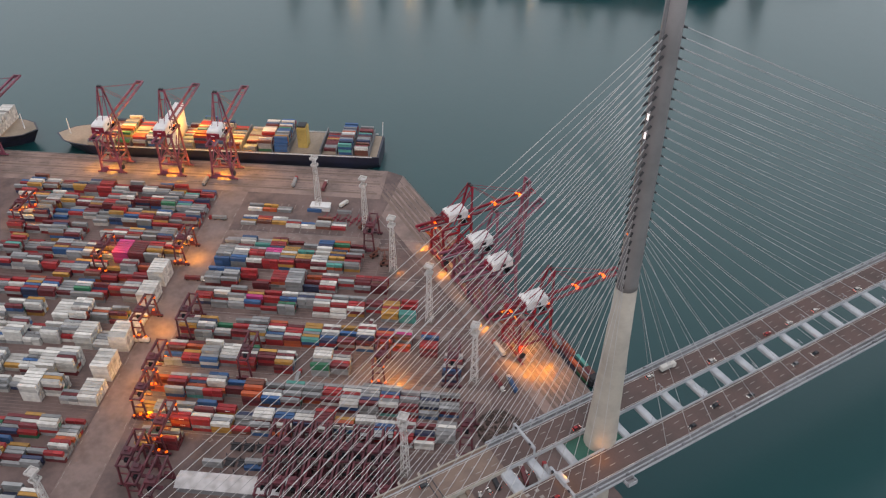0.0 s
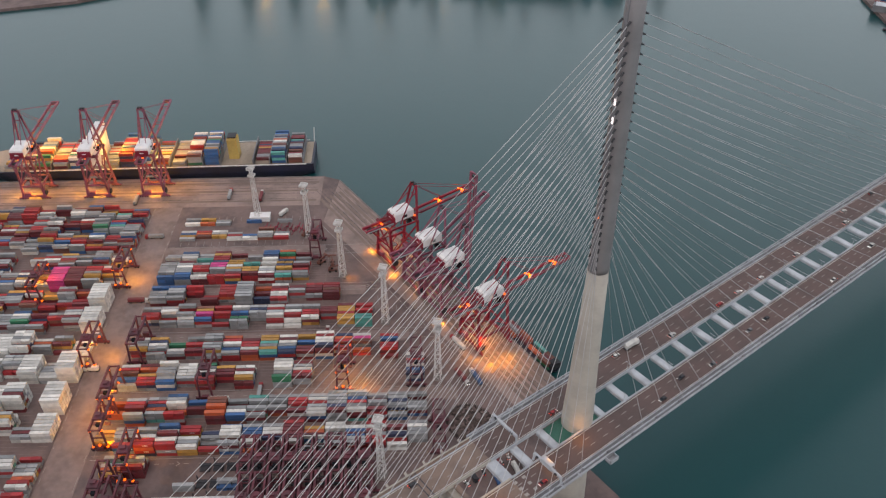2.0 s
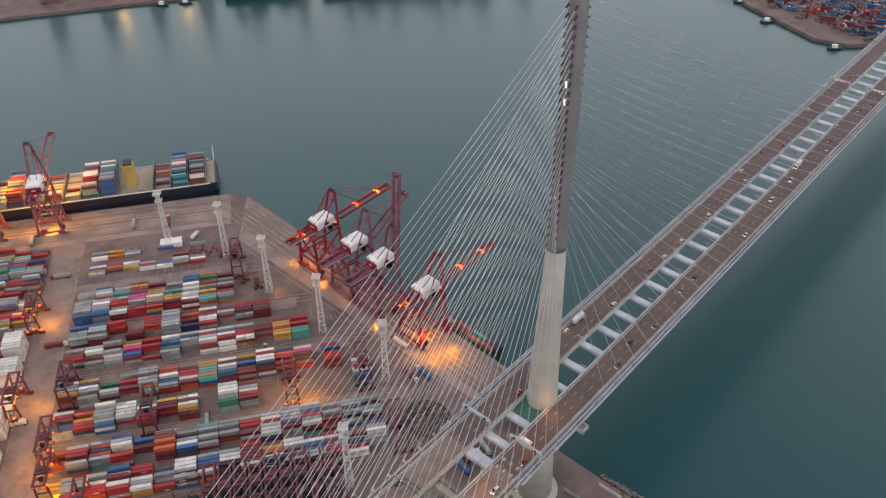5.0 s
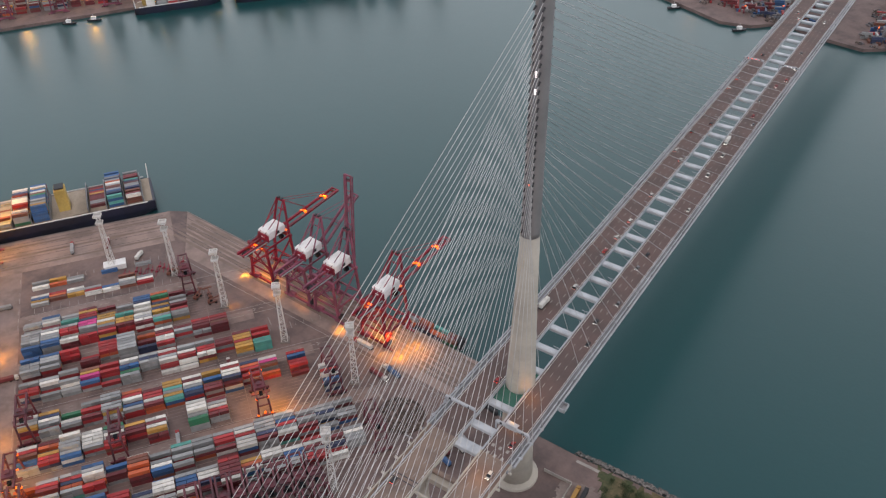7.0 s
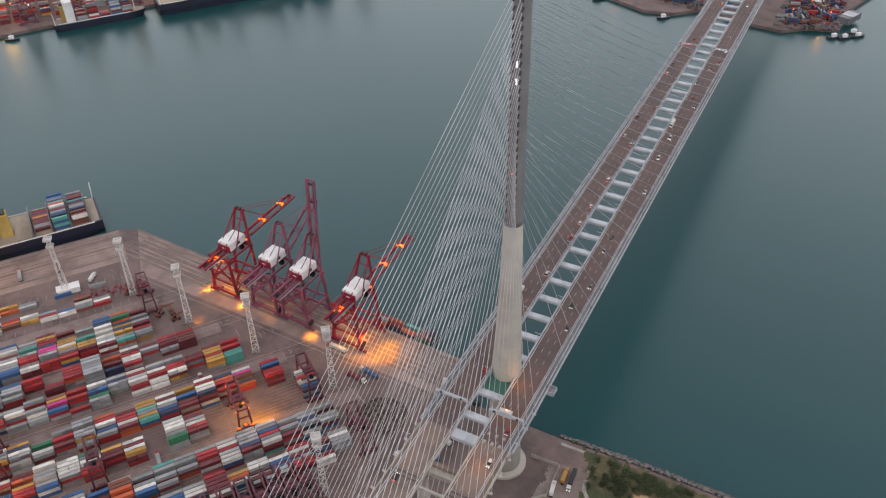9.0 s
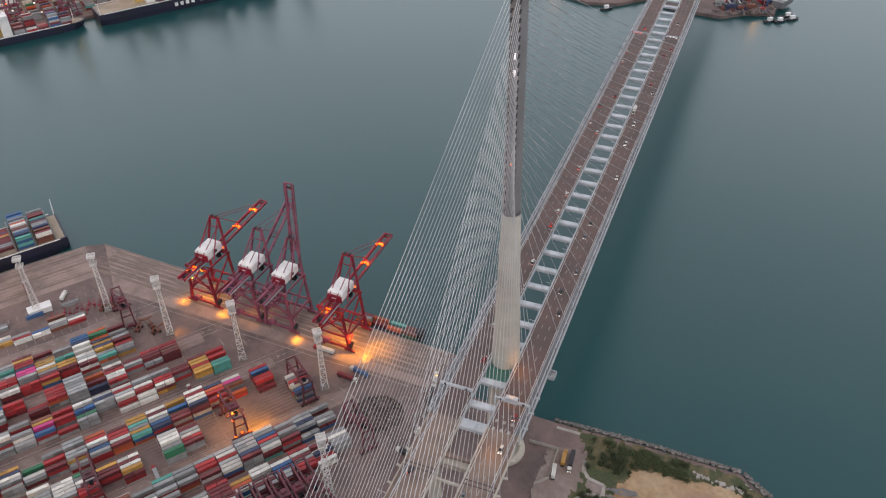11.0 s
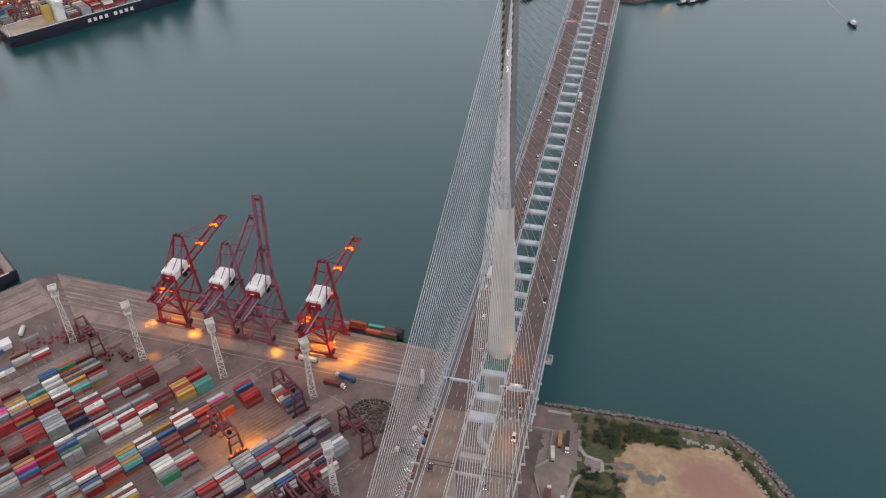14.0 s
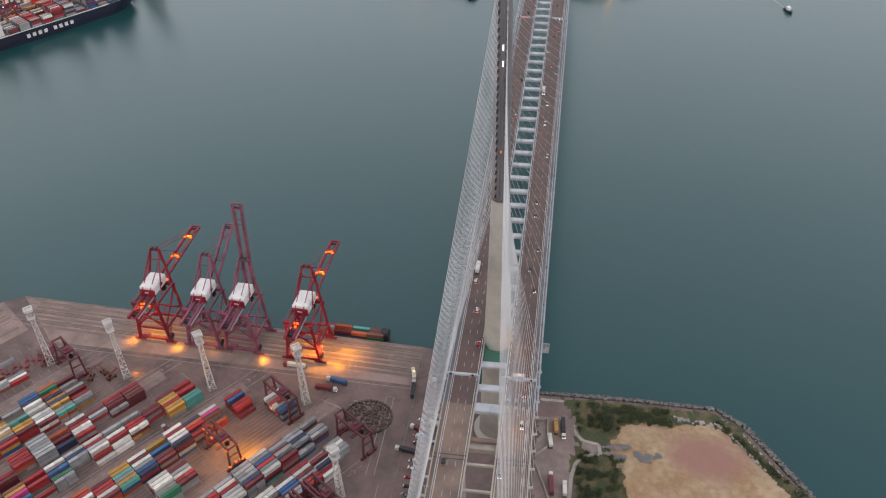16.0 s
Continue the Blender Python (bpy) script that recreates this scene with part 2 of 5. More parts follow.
# ---- building blocks ----
class Shape:
    """Collects boxes, beams and rounds into one mesh."""
    def __init__(self):
        self.v, self.f = [], []

    def add(self, verts, faces):
        n = len(self.v)
        self.v += [tuple(p) for p in verts]
        self.f += [tuple(i + n for i in q) for q in faces]
        return self

    def box(self, c, s, turn=0.0):
        ca, sa = math.cos(radians(turn)), math.sin(radians(turn))
        vs = []
        for z in (-0.5, 0.5):
            for x, y in ((-0.5, -0.5), (0.5, -0.5), (0.5, 0.5), (-0.5, 0.5)):
                dx, dy = x * s[0], y * s[1]
                vs.append((c[0] + dx * ca - dy * sa, c[1] + dx * sa + dy * ca, c[2] + z * s[2]))
        return self.add(vs, [(3, 2, 1, 0), (4, 5, 6, 7), (0, 1, 5, 4), (1, 2, 6, 5), (2, 3, 7, 6), (3, 0, 4, 7)])

    def beam(self, p, q, w, h=None, side=None):
        """A bar from p to q, w wide and h high."""
        h = h or w
        p, q = Vector(p), Vector(q)
        d = (q - p).normalized()
        up = Vector((0, 0, 1)) if abs(d.z) < 0.95 else Vector(side or (0, 1, 0))
        a = d.cross(up).normalized()
        b = a.cross(d).normalized()
        vs = []
        for o in (p, q):
            for x, y in ((-0.5, -0.5), (0.5, -0.5), (0.5, 0.5), (-0.5, 0.5)):
                vs.append(o + a * (x * w) + b * (y * h))
        return self.add(vs, [(0, 1, 2, 3), (7, 6, 5, 4), (4, 5, 1, 0), (5, 6, 2, 1), (6, 7, 3, 2), (7, 4, 0, 3)])

    def tube(self, p, q, r0, r1=None, n=8):
        r1 = r0 if r1 is None else r1
        p, q = Vector(p), Vector(q)
        d = (q - p).normalized()
        a = d.orthogonal().normalized()
        b = d.cross(a)
        vs = [o + (a * math.cos(2 * math.pi * i / n) + b * math.sin(2 * math.pi * i / n)) * r for o, r in ((p, r0), (q, r1)) for i in range(n)]
        fs = [(i, (i + 1) % n, n + (i + 1) % n, n + i) for i in range(n)]
        return self.add(vs, fs + [tuple(reversed(range(n))), tuple(range(n, 2 * n))])

    def pipe(self, pts, r, n=5):
        """One bent tube through the points."""
        pts = [Vector(p) for p in pts]
        a = (pts[-1] - pts[0]).orthogonal().normalized()
        b = (pts[-1] - pts[0]).normalized().cross(a)
        vs = [p + (a * math.cos(2 * math.pi * i / n) + b * math.sin(2 * math.pi * i / n)) * r for p in pts for i in range(n)]
        fs = [(k * n + i, k * n + (i + 1) % n, (k + 1) * n + (i + 1) % n, (k + 1) * n + i) for k in range(len(pts) - 1) for i in range(n)]
        m = (len(pts) - 1) * n
        return self.add(vs, fs + [tuple(reversed(range(n))), tuple(range(m, m + n))])

    def prism(self, outline, z0, z1):
        """A slab with the given outline, counter-clockwise seen from above."""
        n = len(outline)
        vs = [(x, y, z) for z in (z0, z1) for x, y in outline]
        return self.add(vs, [tuple(reversed(range(n))), tuple(range(n, 2 * n))] + [(i, (i + 1) % n, n + (i + 1) % n, n + i) for i in range(n)])

    def profile(self, pts, y0, y1, z0=0.0, z1=0.0):
        """An (x, z) outline drawn along y from y0 to y1, raised by z0 and z1 at its ends."""
        n = len(pts)
        vs = [(x, y, z + r) for y, r in ((y0, z0), (y1, z1)) for x, z in pts]
        return self.add(vs, [tuple(range(n)), tuple(reversed(range(n, 2 * n)))] + [(n + i, n + (i + 1) % n, (i + 1) % n, i) for i in range(n)])

    def lathe(self, rings, n=48, c=(0, 0)):
        vs = [(c[0] + r * math.cos(2 * math.pi * i / n), c[1] + r * math.sin(2 * math.pi * i / n), z) for r, z in rings for i in range(n)]
        fs = [(k * n + i, k * n + (i + 1) % n, (k + 1) * n + (i + 1) % n, (k + 1) * n + i) for k in range(len(rings) - 1) for i in range(n)]
        m = (len(rings) - 1) * n
        return self.add(vs, fs + [tuple(reversed(range(n))), tuple(range(m, m + n))])

    def mesh(self, name, material, smooth=False):
        me = bpy.data.meshes.new(name)
        me.from_pydata([tuple(p) for p in self.v], [], self.f)
        me.materials.append(M[material] if isinstance(material, str) else material)
        if smooth:
            me.polygons.foreach_set("use_smooth", [True] * len(me.polygons))
        me.update()
        return me


def part(name, shape, material, parent=None, label="", smooth=False):
    ob = new(name, shape if isinstance(shape, bpy.types.Mesh) else shape.mesh(name, material, smooth))
    if parent:
        ob.parent = parent
    if label:
        ob["label"] = label
    return ob


def thing(name, label, category, m=None, group="", kind=""):
    ob = new(name)
    ob.empty_display_size = 1
    tagged(ob, label, category, group, kind)
    if m is not None:
        ob.matrix_basis = m
    return ob


def solid(name, shape, material, label, category="", kind="structure", smooth=False):
    return tagged(part(name, shape, material, smooth=smooth), label, category, "", kind)


GROUND = 4.5
TURN = 54.0
UX, UY = math.cos(radians(TURN)), math.sin(radians(TURN))
def yard(u, v):
    """Yard coordinates: u along the container rows and the old quay, v from that quay inland."""
    return (-390 + u * UX + v * UY, 77 + u * UY - v * UX)

# ---- water, land ----
solid("water", Shape().add([(-5000, -5000, 0), (5000, -5000, 0), (5000, 5000, 0), (-5000, 5000, 0)], [(0, 1, 2, 3)]), "water", "dark teal harbour water, lightly rippled", "water")
q1 = yard(-1200, 0)
LAND = [(-57, 67), (-376, 85), yard(0, 0), q1, (-1500, -2500), (900, -2500), (500, -420), (186, -29), (154, 21), (139, 32), (80, 33), (26, 32), (-46, 34), (-50, 66)]
solid("ground", Shape().prism(LAND, -6, GROUND), "asphalt", "worn grey-brown yard asphalt of the container terminal", "ground")
# aprons of the two quays
def strip(name, pts, z, material, label, category="pavement"):
    return solid(name, Shape().prism(pts, GROUND - 0.5, GROUND + z), material, label, category)
strip("apron_north", [(-58, 66.5), (-58, 30), (-330, 40), (-375.5, 84.5)], 0.006, "apron", "brownish concrete quay apron with rail tracks")
strip("apron_west", [yard(0, 0.5), yard(-700, 0.5), yard(-700, 46), yard(0, 46)], 0.010, "apron", "brownish concrete quay apron with rail tracks")
strip("road_cross", [yard(-142, 46.1), yard(-118, 46.1), yard(-118, 372), yard(-142, 372)], 0.008, "yardroad", "pale worn concrete road between the stacks", "road")
for i, v in enumerate((104, 155, 206, 262)):
    strip("road_lane", [yard(-117.9, v), yard((10, 45, 78, 110)[i], v), yard((10, 45, 78, 110)[i], v + 11), yard(-117.9, v + 11)], 0.012, "yardroad", "pale worn concrete lane between the stacks", "road")

# worn traffic stripes along the aprons
for k, off in enumerate((3.5, 8.8, 13.6, 18.4, 23.2, 28.0)):
    w = 1.3
    strip("apron_stripe", [(-58.5, 66.3 - off + w), (-58.5, 66.3 - off - w), (-360, 83.4 - off - w), (-360, 83.4 - off + w)], 0.016 + 0.001 * (k % 2), "stripe", "dark worn traffic stripe along the quay", "pavement")
for k, v in enumerate((9.5, 22.5, 38.0)):
    strip("apron_stripe", [yard(-4, v + 1.2), yard(-4, v - 1.2), yard(-690, v - 1.2), yard(-690, v + 1.2)][::-1], 0.016, "stripe", "dark worn traffic stripe along the quay", "pavement")
# painted marks of the yard: slot lines, lane edges and arrows
marks = Shape()
mr_ = random.Random(4)
def yline(u0, v0, u1, v1, w=0.25):
    marks.beam((*yard(u0, v0), GROUND + 0.03), (*yard(u1, v1), GROUND + 0.03), w, 0.03)
for v in (103.5, 114.5, 152, 160, 204, 214, 261, 271.5, 316):
    yline(-116, v, 60 + (v > 200) * 40, v, 0.3)
for v in (109, 156, 209, 266, 320):
    for k in range(24):
        u = -112 + 9 * k
        if u < 60 + (v > 200) * 45:
            yline(u, v, u + 3, v, 0.3)
            if k % 4 == 1:
                yline(u + 4.5, v - 1.6, u + 6.5, v, 0.35)
                yline(u + 4.5, v + 1.6, u + 6.5, v, 0.35)
for u in (-141, -119):
    for k in range(40):
        if mr_.random() < 0.6:
            yline(u, 48 + 8 * k, u, 48 + 8 * k + mr_.uniform(2, 7.5), 0.25)
# worn slot lines under the stacks
slots = Shape()
for v0, v1 in ((116, 150), (161, 202), (217, 260), (273, 314)):
    for k in range(int((v1 - v0) / 2.85) + 1):
        for u0, u1 in ((-116, 30 + (v0 > 200) * 50), (-420, -145)):
            slots.beam((*yard(u0, v0 + 2.85 * k), GROUND + 0.012), (*yard(u1, v0 + 2.85 * k), GROUND + 0.012), 0.35, 0.012)
for v0, v1 in ((116, 150), (161, 202), (217, 260), (273, 314)):
    for k in range(12):
        slots.beam((*yard(-114 + 12.75 * k, v0), GROUND + 0.02), (*yard(-114 + 12.75 * k, v1), GROUND + 0.02), 0.5, 0.012)
tagged(part("slot_lines", slots, "slot"), "faint worn slot lines on the yard ground", "ground marking", "", "stuff")
for k in range(34):
    u = -108 + 6.2 * k
    for v0, v1 in ((62, 68), (96, 102)):
        if u < 0:
            yline(u, v0, u, v1, 0.2)
    if u > 20:
        yline(u, 180, u, 184, 0.2)
for x0, y0, x1, y1 in ((-330, 36, -60, 27), (-75, 18, -75, -46), (-70, 18, -70, -46), (-75, 18, -70, 18), (-118, 10, -100, 3), (-96, 12, -84, 10), (-98, 8, -86, 6), (-66, -52, -66, -150), (-222, 22, -214, 17), (-205, 27, -199, 23)):
    marks.beam((x0, y0, GROUND + 0.035), (x1, y1, GROUND + 0.035), 0.35, 0.03)
tagged(part("yard_markings", marks, "path"), "worn white lane lines and arrows on the yard", "road marking", "", "stuff")
rails = Shape()
for off in (6, 12, 15, 22, 25):
    rails.beam((-58, 66.5 - off, GROUND + 0.02), (-372, 84.3 - off, GROUND + 0.02), 0.22, 0.1)
for v in (5, 12, 18, 27, 35):
    rails.beam((*yard(-6, v), GROUND + 0.02), (*yard(-690, v), GROUND + 0.02), 0.22, 0.1)
solid("rail_track", rails, "dark", "dark crane rails set in the quay", "rail track")
edge = Shape()
edge.beam((-57.4, 66.4, GROUND + 0.15), (-376, 84.6, GROUND + 0.15), 1.0, 0.5)
edge.beam((*yard(-12, 0.4), GROUND + 0.15), (*yard(-700, 0.4), GROUND + 0.15), 1.0, 0.5)
solid("kerb_quay", edge, "lane", "low pale concrete kerb along the quay edge", "kerb")
fend = Shape()
for i in range(60):
    f = i / 59
    fend.box((-58 - 316 * f, 67.6 + 17.9 * f, 2.2), (1.2, 1.4, 3.2))
solid("quay_fenders", fend, "tyre", "black rubber fenders on the quay wall", "fender", "stuff")

# ---- bridge ----
SLOPE = 0.005
def dz(y):
    return 84.2 + SLOPE * y
bridge = thing("cable_stayed_bridge", "twin-deck cable-stayed bridge with pale steel edges and brown roads", "bridge")
tower_rings = [(10.6, 4.5), (9.4, 40), (8.25, 80), (7.0, 110), (5.8, 145), (4.75, 183)]
part("tower_shaft", Shape().lathe(tower_rings), "concrete", bridge, "pale beige concrete tower shaft", True)
part("tower_top", Shape().lathe([(4.75, 183), (4.7, 186), (4.3, 230), (3.9, 290), (3.6, 322), (2.2, 324)]), "towersteel", bridge, "grey stainless steel upper tower", True)
part("tower_foot", Shape().lathe([(14, 4.4), (14, 6.5), (11.5, 7.0), (10.7, 7.2)]), "concrete", bridge, "round concrete tower foot")
part("platform", Shape().prism([(-6.9, -17.5), (6.9, -17.5), (6.9, 12), (-6.9, 12)], 81.4, 81.8), "green", bridge, "green netted platform round the tower")
# transition collar and service ladder along the back of the tower
ladder = Shape().beam((0, -4.85, 184), (0, -3.75, 318), 1.2, 0.4, (0, 1, 0))
part("service_rail", ladder, "grey", bridge, "dark service rail up the tower back")
for z in (266.4, 258.6):
    part("tower_lamp", Shape().box((0.3, -4.55, z), (0.7, 0.4, 2.6)), "worklamp", bridge, "white work lamp on the tower")
part("tower_lamp", Shape().box((0.2, -4.9, 213), (0.5, 0.4, 0.8)), "lamp", bridge, "small amber tower lamp")

Y0, Y1 = -620.0, 990.0
JOIN = -52.0
for s in (-1, 1):
    def prof(pts):
        pts = [(s * x, z) for x, z in pts]
        return pts if s < 0 else pts[::-1]
    for a, b, road, body in ((JOIN, Y1, "road", "steel"), (Y0, JOIN, "backroad", "concrete")):
        za, zb = dz(a), dz(b)
        section = [(6.9, -0.02), (6.9, -1.6), (10.5, -3.9), (19.5, -3.9), (26.2, -1.2), (26.2, -0.3), (24.3, -0.05)] if b > 0 else [(6.9, -0.02), (6.9, -1.6), (10.5, -4.3), (18.5, -4.3), (24.7, -1.4), (24.7, -0.1)]
        deck = part("deck", Shape().profile(prof(section), a, b, za, zb), body, bridge, "pale steel box-girder bridge deck" if b > 0 else "pale concrete box-girder approach deck")
        part("road_surface", Shape().profile(prof([(7.6, 0.02), (7.6, -0.05), (24.0, -0.08), (24.0, 0.02)]), a, b, za, zb), road, deck, "brown worn asphalt")
        part("inner_parapet", Shape().profile(prof([(6.9, 1.0), (6.9, -0.1), (7.5, -0.1), (7.3, 1.0)]), a, b, za, zb), body, deck)
        part("barrier", Shape().profile(prof([(21.9, 0.85), (21.75, 0.02), (22.25, 0.02), (22.1, 0.85)]), a, b, za, zb), "steel", deck)
        part("outer_parapet", Shape().profile(prof([(24.1, 1.0), (24.0, 0.0), (24.5, -0.1), (24.4, 1.0)]), a, b, za, zb), body, deck)
        if b > 0:
            part("edge_walkway", Shape().profile(prof([(22.35, 0.06), (22.35, -0.02), (23.95, -0.02), (23.95, 0.06)]), a, b, za, zb), "grey", deck, "grey service walkway")
            part("cable_ledge", Shape().profile(prof([(24.55, 0.06), (24.55, -0.25), (25.4, -0.3), (25.4, 0.0)]), a, b, za, zb), "grey", deck, "grey ledge along the cable anchors")
            part("edge_rail", Shape().profile(prof([(25.85, 0.3), (25.85, -0.3), (26.25, -0.3), (26.25, 0.3)]), a, b, za, zb), "steel", deck)
        for x in (8.3, 20.9):
            part("edge_line", Shape().profile(prof([(x, 0.03), (x, 0.0), (x + 0.28, 0.0), (x + 0.28, 0.03)]), a, b, za, zb), "line", deck)
        dash = Shape()
        for x in (12.3, 16.5):
            y = max(a, -300)
            while y < min(b, 620):
                dash.beam((s * x, y, dz(y) + 0.03), (s * x, y + 3.2, dz(y + 3.2) + 0.03), 0.3, 0.03)
                y += 9.0
        part("lane_marking", dash, "path", deck)["kind"] = "stuff"
    # joints across the road and drainage gullies along the outer walk
    for y in (-86, -88.5, -152, -222):
        part("road_joint", Shape().beam((s * 7.6, y, dz(y) + 0.03), (s * 24, y, dz(y) + 0.03), 0.5, 0.03), "dark", bridge)
    for k in range(40):
        y = 13 + 17.9 * k - 70
        part("anchor_box", Shape().box((s * 24.9, y, dz(y) + 0.5), (0.8, 1.4, 1.4)), "grey", bridge)
    # worn lettering on the road, as plain bars
    for k in range(3):
        for j in range(2):
            y = -46 - 5.5 * j
            if s > 0:
                part("road_bar", Shape().box((s * (10.3 + 4.15 * k), y, dz(y) + 0.04), (1.6, 2.0, 0.03)), "path", bridge, "worn white bar painted on the road")

def girder_at(y, w=4.2, d=3.0, top=-0.9, material="girder"):
    """A cross girder between the decks with chamfered edges."""
    z = dz(y) + top
    pts = [(-w / 2, -d * 0.75), (-w / 2, -0.55), (-w / 2 + 0.7, 0), (w / 2 - 0.7, 0), (w / 2, -0.55), (w / 2, -d * 0.75), (w / 2 - 0.9, -d), (-w / 2 + 0.9, -d)]
    n = len(pts)
    vs = [(x, y + a, z + b) for x in (-7.0, 7.0) for a, b in pts]
    sh = Shape().add(vs, [tuple(range(n)), tuple(reversed(range(n, 2 * n)))] + [(n + i, n + (i + 1) % n, (i + 1) % n, i) for i in range(n)])
    return part("cross_girder", sh, material, bridge)

for k in range(46):
    girder_at(13.0 + 17.88 * k)
for y in (-20.0, -37.5):
    girder_at(y)
girder_at(-52, 6, 3.5)
girder_at(-74, 2.4, 2.8, -0.5, "backroad")
for k in range(13):
    girder_at(-89.5 - 15.5 * k, 1.1, 2.2, -0.6, "concrete")
# back-span piers
for y in (-75, -145, -216, -285, -350, -420):
    part("pier_table", Shape().box((0, y, dz(y) - 5.4), (34, 6, 3.4)), "concrete", bridge)
    for s in (-1, 1):
        part("pier", Shape().tube((s * 13, y, 4), (s * 13, y, dz(y) - 5), 3.6, 3.0, 20), "concrete", bridge, smooth=True)

# stay cables: 28 in each plane on each side
for s in (-1, 1):
    for side in (1, -1):
        for k in range(28):
            top = Vector((s * (1.4 if side > 0 else 1.9), side * 3.9, 187.5 + (112.5 if side > 0 else 111.0) * (k / 27) ** 0.94))
            y = 22.0 + 15.7 * k if side > 0 else -24.0 - 10.95 * k
            foot = Vector((s * (25.2 if side > 0 else 26.6), y, dz(y) + 0.6))
            if side < 0:
                part("anchor_bracket", Shape().beam((s * 24.5, y, dz(y) - 0.5), (s * 26.9, y, dz(y) + 0.1), 1.0, 1.0), "steel" if y > JOIN else "concrete", bridge)
            sag = Shape()
            pts = []
            for i in range(7):
                f = i / 6
                p = top.lerp(foot, f)
                p.z -= 4 * f * (1 - f) * (foot - top).length * 0.006
                pts.append(p)
            sag.pipe(pts, 0.12 if side > 0 else 0.125)
            cab = part("stay_cable", sag, "cable", bridge)
            part("anchor", Shape().tube(top, top.lerp(foot, 2.2 / (foot - top).length), 0.5, 0.35, 8), "dark", cab, "dark cable anchor")

def sign_gantry(y, x0, x1, up, panel):
    g = thing("sign_gantry", "pale grey steel sign gantry spanning one carriageway", "gantry", group="sign gantries")
    z = dz(y)
    part("beam", Shape().box(((x0 + x1) / 2, y, z + up), (x1 - x0, 1.3, 1.3)), "steel", g)
    for x in (x0, x1):
        part("post", Shape().box((x, y, z + up / 2), (0.7, 0.9, up)), "steel", g)
    if panel:
        part("sign", Shape().box((panel, y - 0.8, z + up + 0.8), (6.5, 0.3, 3.2)).box((panel, y + 0.7, z + up + 1.9), (6.8, 2.8, 0.25)), "steel", g, "back of a grey sign panel with its canopy")
    for x in (x0 + 3, x1 - 3):
        part("lamp", Shape().box((x, y - 0.9, z + up + 0.5), (1.3, 0.7, 0.9)), "dark", g, "dark signal box")
    return g
sign_gantry(-35.4, -25.3, -7.3, 5.2, 0)
sign_gantry(-35.4, 5.6, 24.4, 5.2, 14.5)
for x0, x1 in ((-24.5, -7), (7, 24.5)):
    g = sign_gantry(455, x0, x1, 6.0, 0)
    for i in range(4):
        part("signal", Shape().box((x0 + 3.5 + i * 3.5, 454, dz(455) + 6.2), (0.7, 0.3, 0.6)), "worklamp" if x0 > 0 else "taillamp", g)

# maintenance cradle on the deck edge
cradle = thing("maintenance_cradle", "pale grey steel maintenance cradle hung on the deck edge", "cradle")
part("cradle_frame", Shape().box((28.2, -4, 82.2), (3.6, 5.5, 0.4)).box((28.2, -6.6, 83.4), (3.6, 0.3, 2.6)).box((28.2, -1.4, 83.4), (3.6, 0.3, 2.6)).box((29.9, -4, 83.4), (0.3, 5.5, 2.6)), "steel", cradle)
part("cradle_hanger", Shape().box((26.9, -4, 84.2), (1.4, 4.6, 0.4)), "grey", cradle)

# street lamps along the inner parapets
def lamp_post(x, y, z, arm, h=10.0):
    p = thing("street_lamp", "slim grey street lamp with two arms on the parapet", "street lamp", group="bridge lamps")
    part("pole", Shape().tube((x, y, z), (x, y, z + h), 0.14, 0.09, 6), "steel", p)
    part("arm", Shape().beam((x - arm, y, z + h), (x + arm, y, z + h), 0.14), "steel", p)
    for s in (-1, 1):
        part("lamp_head", Shape().box((x + s * arm, y, z + h), (1.0, 0.4, 0.2)), "steel", p)
for k in range(14):
    y = 27 + 35.76 * k
    lamp_post(7.1, y, dz(y), 1.2, 6.5)
    lamp_post(-7.1, y + 18, dz(y), 1.2, 6.5)
for k in range(5):
    lamp_post(-24.2, -70 - 42 * k, dz(-70 - 42 * k), 1.6, 8)

# ---- lattice light masts ----
def light_mast(h=50.0):
    m = thing("light_mast", "white lattice light mast with a square lamp head", "light mast", group="yard light masts")
    brace = Shape()
    def corner(i, z):
        r = 2.2 - 1.2 * z / h
        return Vector(((-1, 1, 1, -1)[i] * r, (-1, -1, 1, 1)[i] * r, z))
    levels = [h * (1 - (1 - k / 14) ** 1.15) for k in range(15)]
    for i in range(4):
        part("leg", Shape().beam(corner(i, 0), corner(i, h), 0.34), "mastwhite", m)
        for k in range(14):
            j = (i + 1) % 4
            a, b = (i, j) if (k + i) % 2 else (j, i)
            brace.beam(corner(a, levels[k]), corner(b, levels[k + 1]), 0.19)
            brace.beam(corner(i, levels[k + 1]), corner(j, levels[k + 1]), 0.2)
    part("bracing", brace, "mastwhite", m)
    for z, r in ((h, 2.7), (h - 6.5, 2.4)):
        part("platform", Shape().box((0, 0, z), (2 * r, 2 * r, 0.35)), "mastwhite", m)
        rail = Shape()
        for i in range(4):
            a = Vector(((-1, 1, 1, -1)[i] * r, (-1, -1, 1, 1)[i] * r, z + 1.1))
            b = Vector(((1, 1, -1, -1)[i] * r, (-1, 1, 1, -1)[i] * r, z + 1.1))
            rail.beam(a, b, 0.35, 1.2)
        part("lamp_frame", rail, "mastwhite", m)
    part("foot", Shape().box((0, 0, 0.4), (6.6, 6.6, 0.8)), "lane", m, "concrete mast foot")
    return m
mast = light_mast()
mast.matrix_basis = pose(-365.8, -2.0, GROUND, 0, 0, 40)
for x, y in ((-317.7, 19.3), (-258.1, 14.0), (-194.4, 10.3), (-127.4, 6.6), (-84.1, -68.4), (-148.8, -254.7)):
    copy_thing(mast, pose(x, y, GROUND, 0, 0, 40))

